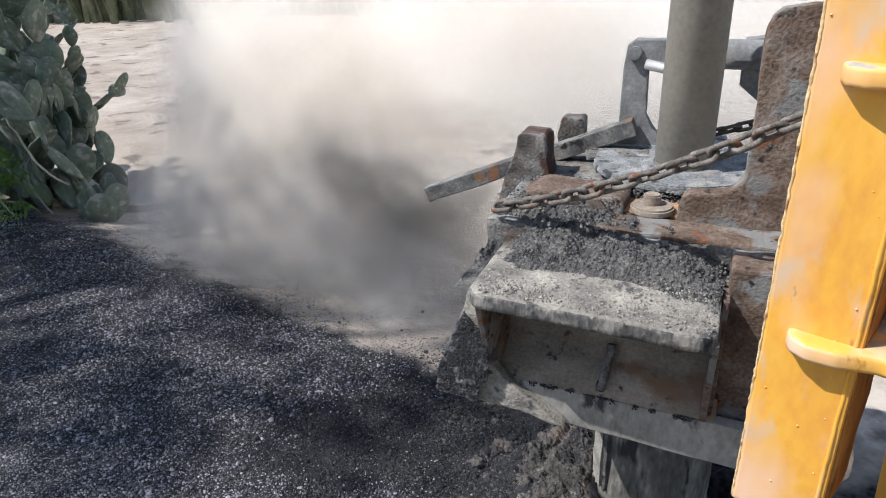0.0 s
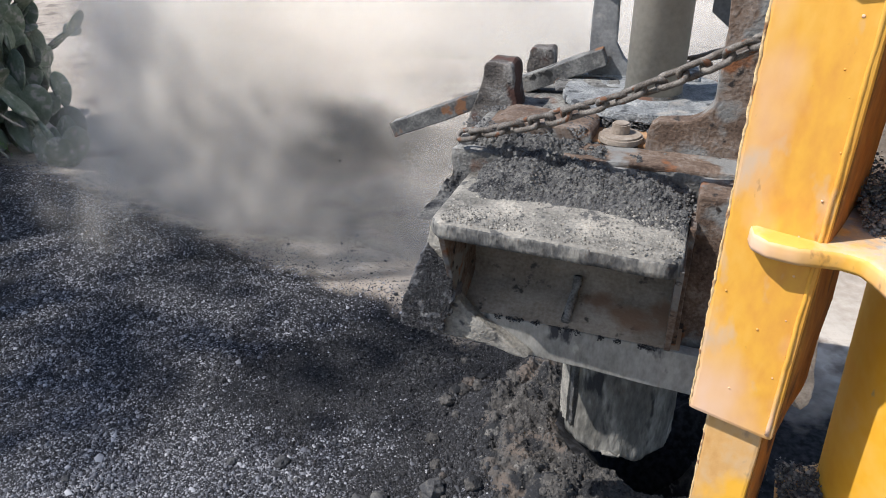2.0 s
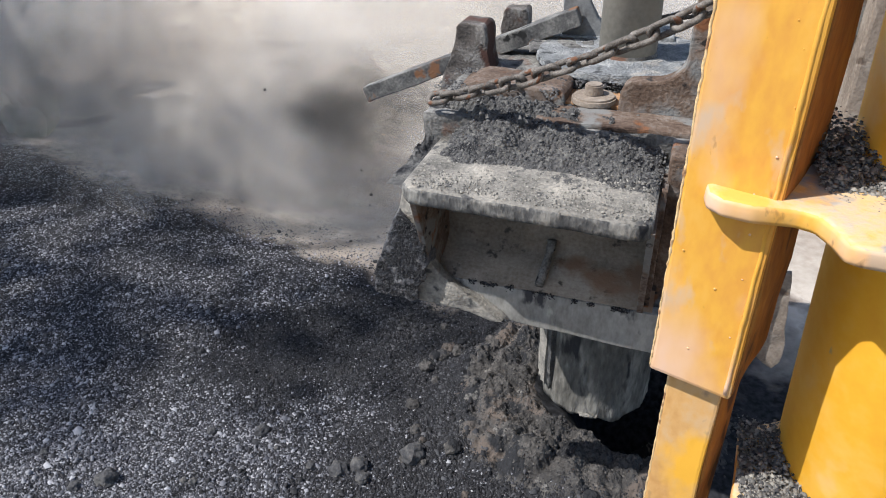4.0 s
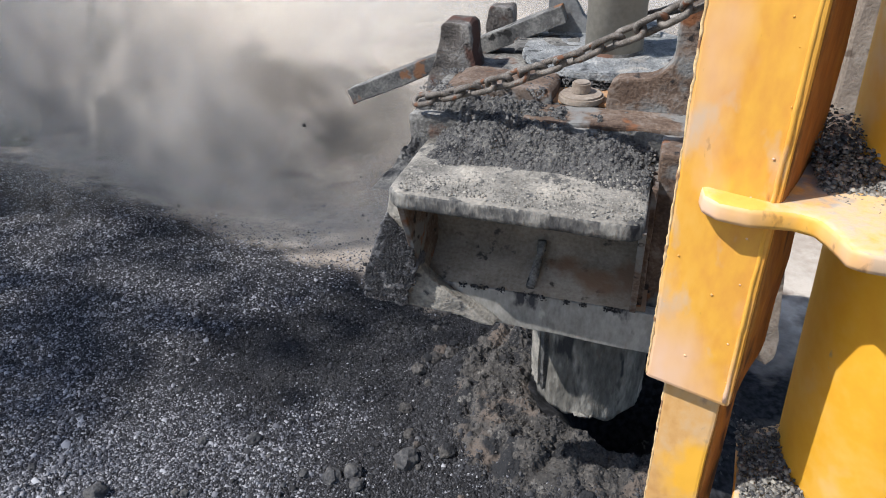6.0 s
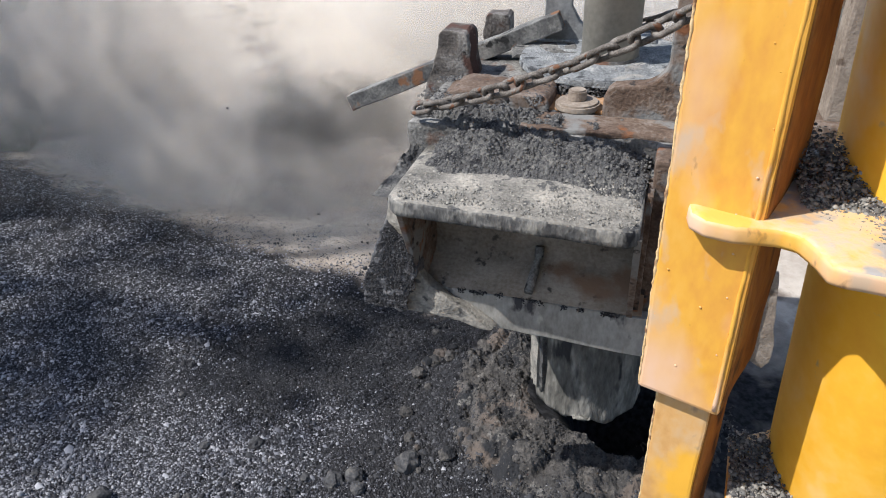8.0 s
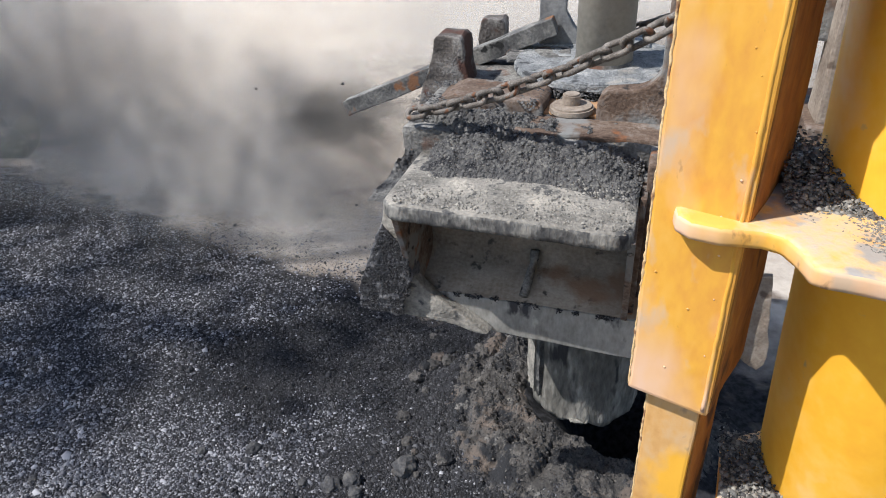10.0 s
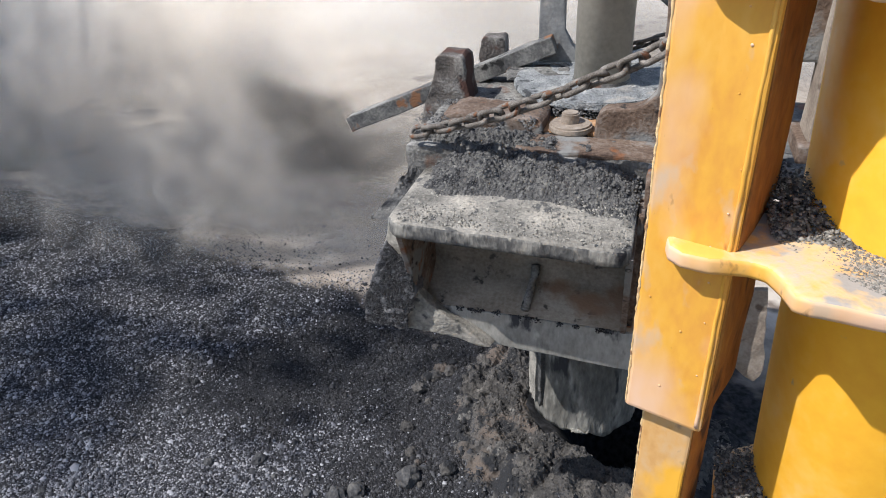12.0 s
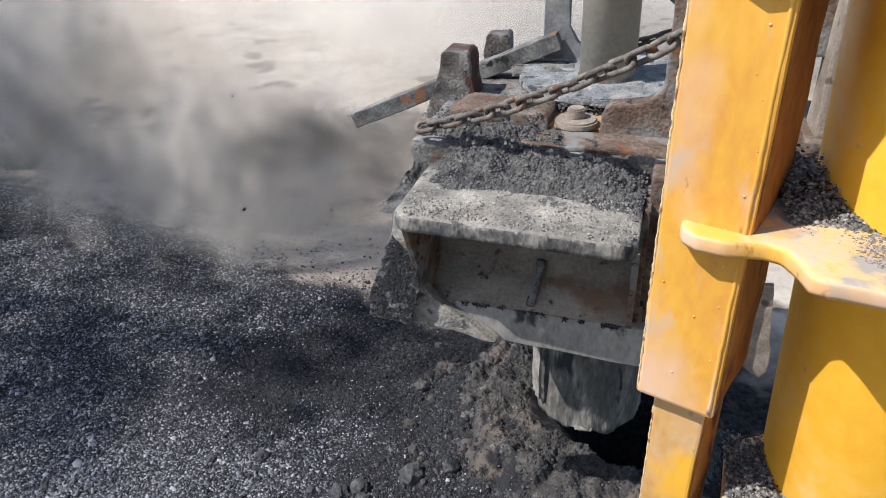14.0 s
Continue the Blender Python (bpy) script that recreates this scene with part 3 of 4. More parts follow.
def heap():
    """Cuttings piled on the ledge and over the front of the body."""
    def top(x, y):
        e = max(0, min(1, (x - .012) * 8)) * min(1, max(0, (.445 - x) * 12))
        n1 = noise.noise(Vector((x * 9, y * 9, 2)))
        front = .075 + .03 * math.sin(x * 9) + .03 * n1
        s = max(0, min(1, (y - front) / .15))
        s = s * s * (3 - 2 * s)
        z = 1.040 + .062 * s * (.55 + .45 * max(0, min(1, (.40 - x) * 3.2))) * max(0, e) ** .5
        over = max(0, min(1, (y - .24) / .05))
        z = z * (1 - over) + over * (1.085 + .034 * max(0, min(1, (.30 - x) * 5)) * max(0, min(1, (.37 - y) * 14)))
        z += (.017 * noise.noise(Vector((x * 26, y * 26, 7))) + .013 * abs(noise.noise(Vector((x * 62, y * 62, 3))))) * (.08 + s) + .004 * noise.noise(Vector((x * 120, y * 120, 1))) * (.3 + s)
        return z - (.012 if e <= 0 else 0)
    nx, ny = 190, 124
    vs = [(-.052 + .486 * i / nx, .03 + .34 * j / ny) for j in range(ny + 1) for i in range(nx + 1)]
    vs = [(x, y, top(x, y)) for x, y in vs]
    w = nx + 1
    faces = [(j * w + i, j * w + i + 1, (j + 1) * w + i + 1, (j + 1) * w + i) for j in range(ny) for i in range(nx)]
    me = bpy.data.meshes.new("cuttings_heap")
    me.from_pydata(vs, [], faces)
    me.materials.append(RAW)
    ob = new("cuttings_heap", me)
    ob.matrix_world = RIG
    tagged(ob, "heap of dark grey drill cuttings on the ledge", "cuttings heap", kind="stuff")
    rng = random.Random(21)
    pl, sz, pl2, sz2 = [], [], [], []
    while len(pl) < 13000:
        x, y = rng.uniform(-.04, .44), rng.uniform(.04, .34)
        z = top(x, y)
        if z < 1.0455:
            continue
        s = .0008 + .0030 * rng.random() ** 4
        q = RIG @ Vector((x, y, z + s * .3))
        pale = rng.random() < .95 - (y - .08) * 16 + .5 * noise.noise(Vector((x * 12, y * 12, 0)))
        (pl2 if pale else pl).append(q[:])
        (sz2 if pale else sz).append(s)
    while len(pl2) < 2600:
        x, y = rng.uniform(0, .43), rng.uniform(-.005, .16)
        s = .0009 + .0022 * rng.random() ** 3
        pl2.append((RIG @ Vector((x, y - .024 * x / .45 + .012, 1.045 + s * .4)))[:])
        sz2.append(s)
    cp, cs = [], []
    for i in range(11000):
        z = rng.uniform(.745, .945)
        x = rng.uniform(-.108 + max(0, z - .80) * .42, -.012 + min(.02, max(0, z - .78)) - max(0, z - .90) * .9)
        s = .0007 + .0020 * rng.random() ** 3
        cp.append((RIG @ Vector((x, .064 + .004 * rng.random(), z)))[:])
        cs.append(s)
    scatter("crust_chips", cp, cs, DAMP_CHIPS, "dark wet chips stuck to the table corner", "cuttings", 12)
    dp, ds = [], []
    for i in range(1400):
        x = rng.uniform(.06, .46)
        if noise.noise(Vector((x * 22, 3, 1))) + noise.noise(Vector((x * 60, 3, 1))) < .05:
            continue
        s = .0008 + .0022 * rng.random() ** 3
        dp.append((RIG @ Vector((x, .1135, .783 - .012 * (x - .06) / .4 + rng.gauss(0, .003))))[:])
        ds.append(s)
    scatter("seam_crumbs", dp, ds, DAMP_CHIPS, "dark crumbs along the cracked fascia seam", "cuttings", 13)
    for i in range(2600):
        x, y = rng.uniform(.02, .335), .445 + .05 * rng.random()
        s = .001 + .004 * rng.random() ** 2
        pl.append((RIG @ Vector((x, y + (.02 if x < .2 else 0), 1.092 + .028 * rng.random() ** 1.5)))[:])
        sz.append(s)
    for i in range(1500):
        x, y = rng.uniform(-.05, .21), rng.uniform(.30, .46)
        if noise.noise(Vector((x * 14, y * 14, 8))) < .0:
            continue
        s = .0008 + .003 * rng.random() ** 2
        pl.append((RIG @ Vector((x, y, 1.126 + s * .3)))[:])
        sz.append(s)
    scatter("heap_chips", pl, sz, HEAP_CHIPS, "dark broken chips on the heap", "cuttings", 8)
    scatter("ledge_grit", pl2, sz2, CHIPS_PALE, "pale grit lying on the ledge", "cuttings", 9)


heap()


def drill_pipe():
    t = thing("drill_pipe", RIG @ pose(.318, .612, 0), "smooth dusty grey-brown steel drill pipe", "drill pipe")
    part("pipe", drum(.0655, .0655, .32, 3.6, 96, 0), PIPE, t, "", True)
    part("collar", drum(.070, .0665, 1.139, 1.152, 64, .002), DUSTED, t)


drill_pipe()


def casing():
    t = thing("borehole_casing", RIG @ pose(.335, .60, 0), "mud-caked split steel casing under the table", "casing")
    bm = bmesh.new()
    seg, rows = 170, 80
    ring = []
    for j in range(rows + 1):
        z = .745 - .60 * j / rows
        row = []
        for i in range(seg):
            a = i * math.tau / seg
            r = .158 + .008 * noise.noise(Vector((math.cos(a) * 3, math.sin(a) * 3, z * 5))) + .006 * noise.noise(Vector((math.cos(a) * 12, math.sin(a) * 12, z * 26))) * (.4 + max(0, noise.noise(Vector((math.cos(a) * 4, math.sin(a) * 4, z * 9)))) * 2)
            zz = z + (.03 * noise.noise(Vector((a * 2, 0, 7))) if j == rows else 0)
            row.append(bm.verts.new((r * math.cos(a), r * math.sin(a), zz)))
        ring.append(row)
    for j in range(rows):
        for i in range(seg):
            bm.faces.new((ring[j][i], ring[j][(i + 1) % seg], ring[j + 1][(i + 1) % seg], ring[j + 1][i]))
    ob = part("shell", bm, CASED, t, "crusted cylinder wall", True)
    th = ob.modifiers.new("wall", "SOLIDIFY")
    th.thickness = .012
    # lighter strip and seam on the outer left
    for a0, a1, r, mat, nm in ((194, 218, .170, PALE, "strap"), (221, 226, .168, RAW, "seam")):
        bm = bmesh.new()
        prev = None
        for k in range(13):
            a = radians(a0 + (a1 - a0) * k / 12)
            col = [bm.verts.new((q * math.cos(a), q * math.sin(a), z)) for q, z in ((r, .745), (r + .003, .40), (r, .19 + .02 * noise.noise(Vector((k * .7, 2, 0)))), (.15, .19), (.15, .745))]
            if prev:
                for e in range(5):
                    bm.faces.new((prev[e], prev[(e + 1) % 5], col[(e + 1) % 5], col[e]))
            else:
                bm.faces.new(col)
            prev = col
        bm.faces.new(prev)
        cut(bm, .03)
        worn(bm, .004, 30, a0)
        part(nm, bm, mat, t, "", False)


casing()


def steel_bar():
    a, b = Vector((-.41, .73, .945)), Vector((.185, .73, 1.195))
    mid = (a + b) / 2
    ang = math.degrees(math.atan2(b.z - a.z, b.x - a.x))
    ln = (b - a).length
    bm = box(-ln / 2, ln / 2, -.022, .022, -.022, .022, .003, .03, .0025, 3)
    lone("steel_bar", bm, BARK, RIG @ pose(*mid, 0, -ang, 0), "worn flat steel bar wedged between the pegs", "bar")


steel_bar()


def hinge_arm():
    t = thing("hinge_arm", RIG, "grey hinged hydraulic arm behind the pipe", "hydraulic arm")
    up = [(.138, 1.13), (.29, 1.13), (.255, 1.155), (.225, 1.185), (.206, 1.22), (.202, 1.34), (.30, 1.345), (.30, 1.41), (.165, 1.41), (.145, 1.395), (.140, 1.34)]
    part("upright", prism(up, .03, pose(0, .76, 0), .004, .03, .002, 4), ARM_GREY, t, "flared upright plate")
    part("cylinder", drum(.036, .036, .0, .42, 48, .004, pose(.30, .79, 1.374, 0, 90, 0)), ARM_GREY, t, "grey horizontal cylinder", True)
    part("rod", drum(.013, .013, 0, .13, 24, .002, pose(.195, .745, 1.352, 0, 102, 0)), WHITE, t, "bright polished rod", True)
    part("pivot_bolt", drum(.018, .017, 0, .018, 24, .003, pose(.168, .76, 1.375, 90, 0, 0)), ARM_GREY, t)
    part("hanger", prism([(.42, 1.30), (.47, 1.26), (.50, 1.42), (.42, 1.41)], .05, pose(0, .79, 0), .004), ARM_GREY, t)
    return t


hinge_arm()


def chain(name, a, b, sag, pitch, wire, label):
    t = thing(name, RIG, label, "chain")
    a, b = Vector(a), Vector(b)
    n = max(4, round((b - a).length * 1.01 / pitch))
    long, wide = pitch * .5 + wire * 1.0, wire * 2.1
    pts = []
    q = 28
    for i in range(q):
        th = i * math.tau / q
        c, s_ = math.cos(th), math.sin(th)
        st = long - wide
        pts.append((c * wide + (st if c > 0 else -st) * (abs(c) > .01), s_ * wide, 0))
    bm = tube(pts, wire, 9, True)
    me = None
    for i in range(n):
        u = (i + .5) / n
        p = a.lerp(b, u) - Vector((0, 0, sag * 4 * u * (1 - u)))
        d = (b - a).normalized() - Vector((0, 0, sag * 4 * (1 - 2 * u) / (b - a).length))
        rot = d.to_track_quat("X", "Z").to_matrix().to_4x4()
        m = Matrix.Translation(p) @ rot @ pose(0, 0, 0, 42 + (90 if i % 2 else 0) + 12 * math.sin(i * 2.3), 3 * math.sin(i * 1.7), 0)
        if me is None:
            ob = part("link", bm, CHAIN, t, "", True)
            me = ob.data
        else:
            ob = new("link", me)
            ob.parent = t
        ob.matrix_local = m


chain("chain", (-.035, .25, 1.122), (.52, .12, 1.385), .026, .038, .0056, "slack grey steel chain hung across the table")
chain("chain", (.30, .72, 1.175), (.56, .66, 1.27), .004, .038, .0047, "second steel chain behind the drill pipe")


# ---- yellow leg of the rig ----
LEG = RIG @ pose(.451, -.531, 0, 0, 0, -19)


def yellow_leg():
    t = thing("rig_leg", LEG, "yellow painted telescopic steel rig leg with worn edges", "rig leg")
    W, D = .0715, .102
    def square(x0, x1, y0, y1, z0, z1, r, seed):
        return box(x0, x1, y0, y1, z0, z1, r, .035, .0012, seed)
    part("outer_tube", square(0, W, 0, D, 1.178, 2.6, .004, 2), YELLOW, t, "yellow outer square tube")
    part("weld_bead", worn(tube([(W - .0045, .0002, z) for z in [1.183 + .008 * i for i in range(130)]], .0018, 8), .0005, 90), YELLOW, t, "raised weld along the edge", True)
    part("chipped_edge", worn(tube([(.0013, .0013, 1.181 + .004 * i) for i in range(255)], .0013, 6), .0011, 310), CHIPPED, t, "ragged bare edge of the paint", True)
    part("inner_edge", worn(tube([(.0152, .0152, .3 + .004 * i) for i in range(218)], .0013, 6), .0011, 310, 3), CHIPPED, t, "ragged bare edge of the paint", True)
    part("inner_tube", square(.014, W - .010, .014, D - .014, .0, 1.22, .003, 6), DIM_YELLOW, t, "yellow inner sliding tube")
    # Thin strips on the side away from the sun carry painted shade and scale.
    part("inner_rust_face", box(W - .011, W - .008, .018, D - .018, .0, 1.18, .001, .03, .001, 8), SHADE_ORANGE, t, "side of the inner tube, coloured dark orange for its shade")
    part("rust_face", box(W - .001, W + .0016, .004, D - .001, 1.182, 2.6, .001, .009, .0022, 12), SHADE_ORANGE, t, "rust-scaled side strip, darkened for the shade on that side")
    rng = random.Random(31)
    for i in range(20):
        edge = i < 13
        x, z = (W - rng.uniform(.006, .022) if edge else rng.uniform(.006, W - .02)), 1.20 + .46 * (i % 15 + rng.random()) / 15
        b = bmesh.new()
        bmesh.ops.create_icosphere(b, subdivisions=2, radius=rng.uniform(.0005, .0012))
        for v in b.verts:
            v.co = Vector((x + v.co.x, v.co.y * .45 - .0004, z + v.co.z * rng.uniform(.9, 1.1)))
        part("weld_spatter", b, YELLOW, t, "", True)
    return t


yellow_leg()


def dust_topped(bm):
    """Dust lies on the faces that look up."""
    bmesh.ops.recalc_face_normals(bm, faces=bm.faces)
    bm.normal_update()
    for f in bm.faces:
        f.material_index = 1 if f.normal.z > .6 else 0


def hydraulic_leg():
    cx, cy, r = .690, -.452, .110
    lean = pose(0, 0, 1.3) @ pose(0, 0, 0, 0, -2.6, 0) @ pose(0, 0, -1.3)
    t = thing("hydraulic_leg", RIG @ pose(cx, cy, 0), "large bright yellow hydraulic leg cylinder", "hydraulic leg")
    part("cylinder", drum(r, r, .0, 2.6, 96, 0, lean), YELLOW_B, t, "bright yellow cylinder barrel", True)
    plan = [(.468, -.536), (.470, -.551), (.480, -.561), (.500, -.566), (.528, -.565), (.540, -.570), (.547, -.584), (.553, -.604), (.562, -.609), (.62, -.617), (.70, -.605), (.78, -.585), (.88, -.55), (.90, -.42), (.80, -.36), (.62, -.40), (.565, -.445), (.53, -.50), (.50, -.525)]
    for z in (1.352, 1.558):
        p = prism([(a - cx, b - cy) for a, b in plan], .015, None, .004, .012, .0014, z * 9)
        p.transform(Matrix(((1, 0, 0, 0), (0, 0, 1, 0), (0, -1, 0, z + .015), (0, 0, 0, 1))))
        dust_topped(p)
        part("collar_plate", p, YELLOW, t, "yellow collar plate and rib with dust on top", True).data.materials.append(DUSTY_YELLOW)
    low = [(.546, -.53), (.558, -.562), (.62, -.585), (.80, -.58), (.88, -.5), (.88, -.42), (.80, -.36), (.62, -.40), (.556, -.44)]
    p = prism([(a - cx, b - cy) for a, b in low], .015, None, .004, .012, .0014, 3)
    p.transform(Matrix(((1, 0, 0, 0), (0, 0, 1, 0), (0, -1, 0, 1.045), (0, 0, 0, 1))))
    dust_topped(p)
    part("collar_plate", p, YELLOW, t, "lower yellow collar plate", True).data.materials.append(DUSTY_YELLOW)
    part("foot", drum(.2, .19, .0, .06, 48, .006, pose(.059, 0, 0)), YELLOW, t)
    return t


hydraulic_leg()


def collar_debris():
    rng = random.Random(14)
    fine, pile = ([], []), ([], [])
    for i in range(26000):
        a, d = rng.uniform(1.9, 5.2), rng.uniform(.111, .16)
        x, y = .690 + d * math.cos(a), -.452 + d * math.sin(a)
        if y < -.60 - (x - .56) * .2 or x < .545 or y > -.452 + .012 * noise.noise(Vector((x * 60, y * 60, 2))):
            continue
        back = max(0, min(1, (y + .53) * 9))
        s = (.0004 + .0011 * rng.random() ** 4) if back <= 0 else (.0005 + .0018 * rng.random() ** 4)
        p, z = pile if back > 0 and rng.random() < .25 + .6 * back else fine
        p.append((RIG @ Vector((x, y, 1.3665 + s * .4 + back * rng.random() * .05)))[:])
        z.append(s)
    for i in range(5000):
        x, y = rng.uniform(.552, .615), rng.uniform(-.55, -.44)
        s = .0006 + .0024 * rng.random() ** 4
        p, z = pile if rng.random() < .45 else fine
        p.append((RIG @ Vector((x, y, 1.046 + rng.random() * .020 * max(0, min(1, (y + .55) * 9)))))[:])
        z.append(s)
    scatter("collar_grit", *fine, CHIPS_PALE, "pale fine grit on the yellow collar", "cuttings", 15)
    scatter("collar_rubble", *pile, HEAP_CHIPS, "dark rubble wedged between leg and cylinder", "cuttings", 16)


collar_debris()


def mast_column():
    t = thing("mast_column", RIG @ pose(.80, .25, 0), "pale brown dusty steel column of the rig", "steel column")
    part("web", box(-.085, .16, 0, .09, 1.15, 3.0, .006, .05, .003, 3), TAN, t)
    part("base_plate", box(-.10, .2, -.02, .12, 1.118, 1.152, .004, .04, .002, 5), RUSTY, t, "rusty flange at the column's foot")
    part("bracket", box(-.21, .0, .055, .115, 1.28, 1.46, .006, .05, .002, 7), RUSTY, t, "rusty bracket to the table")


mast_column()


# ---- prickly pear and far growth ----
def pad_mesh():
    bm = bmesh.new()
    bmesh.ops.create_uvsphere(bm, u_segments=18, v_segments=12, radius=1)
    for v in bm.verts:
        x, y, z = v.co
        taper = .62 + .38 * min(1, (z + 1) * .8)
        v.co = (x * .36 * taper + .03 * z * z, y * .075, .5 + z * .5)
        v.co += noise.noise_vector(v.co * 4) * .02
    me = bpy.data.meshes.new("pad")
    bm.to_mesh(me)
    bm.free()
    me.materials.append(PAD)
    for p in me.polygons:
        p.use_smooth = True
    return me


def prickly_pear(x, y, seed, n, spread, tall):
    rng = random.Random(seed)
    t = thing("prickly_pear", pose(x, y, height(x, y) - .03), "dusty grey-green prickly pear cactus with stacked flat pads", "cactus", "cactus clump")
    me = pad_mesh()
    tips = []
    for i in range(7):
        a = rng.uniform(0, math.tau)
        m = pose(spread * rng.uniform(-1, 1), spread * .6 * rng.uniform(-1, 1), rng.uniform(-.02, .1), rng.uniform(-22, 22), rng.uniform(-30, 30), rng.uniform(0, 360))
        tips.append((m, .30))
    made = 0
    while tips and made < n:
        m, s = tips.pop(rng.randrange(len(tips)))
        ob = new("pad", me)
        ob.parent = t
        ob.matrix_local = m @ Matrix.Diagonal((s * rng.uniform(.8, 1.15), s, s, 1))
        made += 1
        z = m.translation.z
        for c in range(rng.choice((1, 2, 2, 3))):
            if z > tall:
                break
            w = rng.uniform(-.9, .9)
            q = m @ pose(.30 * s * math.sin(w), 0, s * (.52 + .44 * math.cos(w)), rng.uniform(-28, 28), math.degrees(w) * .75 + rng.uniform(-12, 12), rng.uniform(-75, 75))
            if (q @ Vector((0, 0, .25))).z < z - .15 or x + (q @ Vector((0, 0, .2))).x > -2.32:
                continue
            tips.append((q, s * rng.uniform(.80, 1.02)))
    return t


prickly_pear(-2.80, 4.75, 3, 170, .42, 1.7)
prickly_pear(-3.2, 4.6, 8, 150, .45, 1.9)
prickly_pear(-2.35, 4.35, 12, 70, .26, .62)
prickly_pear(-2.72, 4.25, 15, 120, .36, .95)
prickly_pear(-2.62, 4.6, 23, 120, .30, 1.4)


def shade_tree():
    """Stands beside the drill site and dapples the cuttings with shade."""
    rng = np.random.default_rng(11)
    x0, y0 = -8.3, 1.2
    g = height(x0, y0)
    t = thing("tree", pose(x0, y0, g), "leafy tree beside the drill site", "tree")
    part("trunk", worn(tube([(0, 0, -.1), (.08, .02, 2.0), (.18, .08, 4.2), (.3, .2, 6.2)], .17, 14), .03, 4), DRY, t, "", True)
    for k in range(7):
        a = k * .9
        part("limb", tube([(.26, .16, 5.6), (.7 + .4 * math.cos(a), .35 + .4 * math.sin(a), 7.1), (1.5 + .85 * math.cos(a), .65 + .85 * math.sin(a), 8.0)], .04, 9), DRY, t, "", True)
    for k in range(5):
        a = k * 1.25
        part("limb", tube([(.26, .16, 5.4), (.3 + .3 * math.cos(a), .9 + .3 * math.sin(a), 7.0), (.5 + .7 * math.cos(a), 1.7 + .7 * math.sin(a), 8.0)], .04, 9), DRY, t, "", True)
    lobes = []
    for n, gap, size, at in ((2700, .12, (1.2, .92, .75), (1.52, .25, 8.2)), (4200, -.12, (1.25, 1.0, .75), (.45, 1.85, 8.2))):
        p = rng.normal(0, 1, (n, 3))
        p /= np.linalg.norm(p, axis=1)[:, None]
        p *= rng.uniform(.15, 1, (n, 1)) ** .4
        keep = np.array([noise.noise(Vector((float(q[0]) * 2.6 + at[1], float(q[1]) * 2.6, float(q[2]) * 2.2))) > gap for q in p])
        lobes.append(p[keep] * size + at)
    p = np.concatenate(lobes)
    vs, fs = [], []
    for c in p:
        a, b = rng.normal(0, 1, 3), rng.normal(0, 1, 3)
        a /= np.linalg.norm(a)
        b -= a * a.dot(b)
        b /= np.linalg.norm(b)
        l = rng.uniform(.05, .09)
        i = len(vs)
        vs += [tuple(c - a * l), tuple(c + b * l * .5), tuple(c + a * l), tuple(c - b * l * .5)]
        fs.append((i, i + 1, i + 2, i + 3))
    me = bpy.data.meshes.new("crown")
    me.from_pydata(vs, [], fs)
    me.materials.append(LEAF)
    ob = new("crown", me)
    ob.parent = t


shade_tree()


def fern():
    rng = random.Random(2)
    bm = bmesh.new()
    for i in range(26):
        a = rng.uniform(-.8, .8)
        p = Vector((rng.uniform(-.25, .2), rng.uniform(-.1, .1), rng.uniform(.2, .55)))
        d = Vector((math.sin(a), -.4, rng.uniform(-.2, .7))).normalized()
        for j in range(12):
            c = p + d * j * .025 - Vector((0, 0, .0012 * j * j))
            for sgn in (-1, 1):
                w = Vector((d.z, 0, -d.x)).normalized() * sgn
                l = .06 * (1 - j / 14)
                vs = [bm.verts.new(c), bm.verts.new(c + w * l * .5 + d * .014 + Vector((0, -.004, 0))), bm.verts.new(c + w * l + d * .01), bm.verts.new(c + w * l * .5 - d * .004)]
                bm.faces.new(vs)
    lone("fern", bm, LEAF, pose(-2.58, 3.85, .03), "fresh green feathery weed among the cactus", "weed", kind="stuff")
    for i in range(9):
        z0 = Vector((rng.uniform(-3.3, -2.35), rng.uniform(4.0, 4.5), rng.uniform(.5, 1.2)))
        pts = [z0]
        d = Vector((rng.uniform(-.5, .5), rng.uniform(-.2, .2), -1)).normalized()
        for j in range(9):
            d = (d + Vector((rng.uniform(-.4, .4), rng.uniform(-.2, .2), rng.uniform(-.1, .1)))).normalized()
            pts.append(pts[-1] + d * .06)
        lone("dry_stem", tube(pts, .007, 6), DRY, Matrix(), "dry bent stem hanging in the cactus", "stem", "dry stems")


fern()


def far_growth():
    rng = np.random.default_rng(6)
    n = 7000
    x = rng.uniform(-24, 12, n)
    y = 18.6 + rng.normal(0, .5, n) + .02 * x
    h = rng.uniform(.7, 2.6, n)
    a = rng.uniform(-.5, .5, n)
    vs, fs = [], []
    for i in range(n):
        z = height(float(x[i]), float(y[i]))
        w = .03 + .03 * (i % 3)
        l = math.sin(a[i]) * h[i] * .5
        b = len(vs)
        vs += [(x[i] - w, y[i], z), (x[i] + w, y[i] + .02, z), (x[i] + l * .4 + w, y[i] + .1, z + h[i] * .6), (x[i] + l, y[i], z + h[i]), (x[i] + l * .4 - w, y[i] - .1, z + h[i] * .6)]
        fs.append((b, b + 1, b + 2, b + 3, b + 4))
    me = bpy.data.meshes.new("tall_grass")
    me.from_pydata(vs, [], fs)
    me.materials.append(REED)
    tagged(new("tall_grass", me), "strip of tall dry grey-green grass far behind", "grass", kind="stuff")


far_growth()


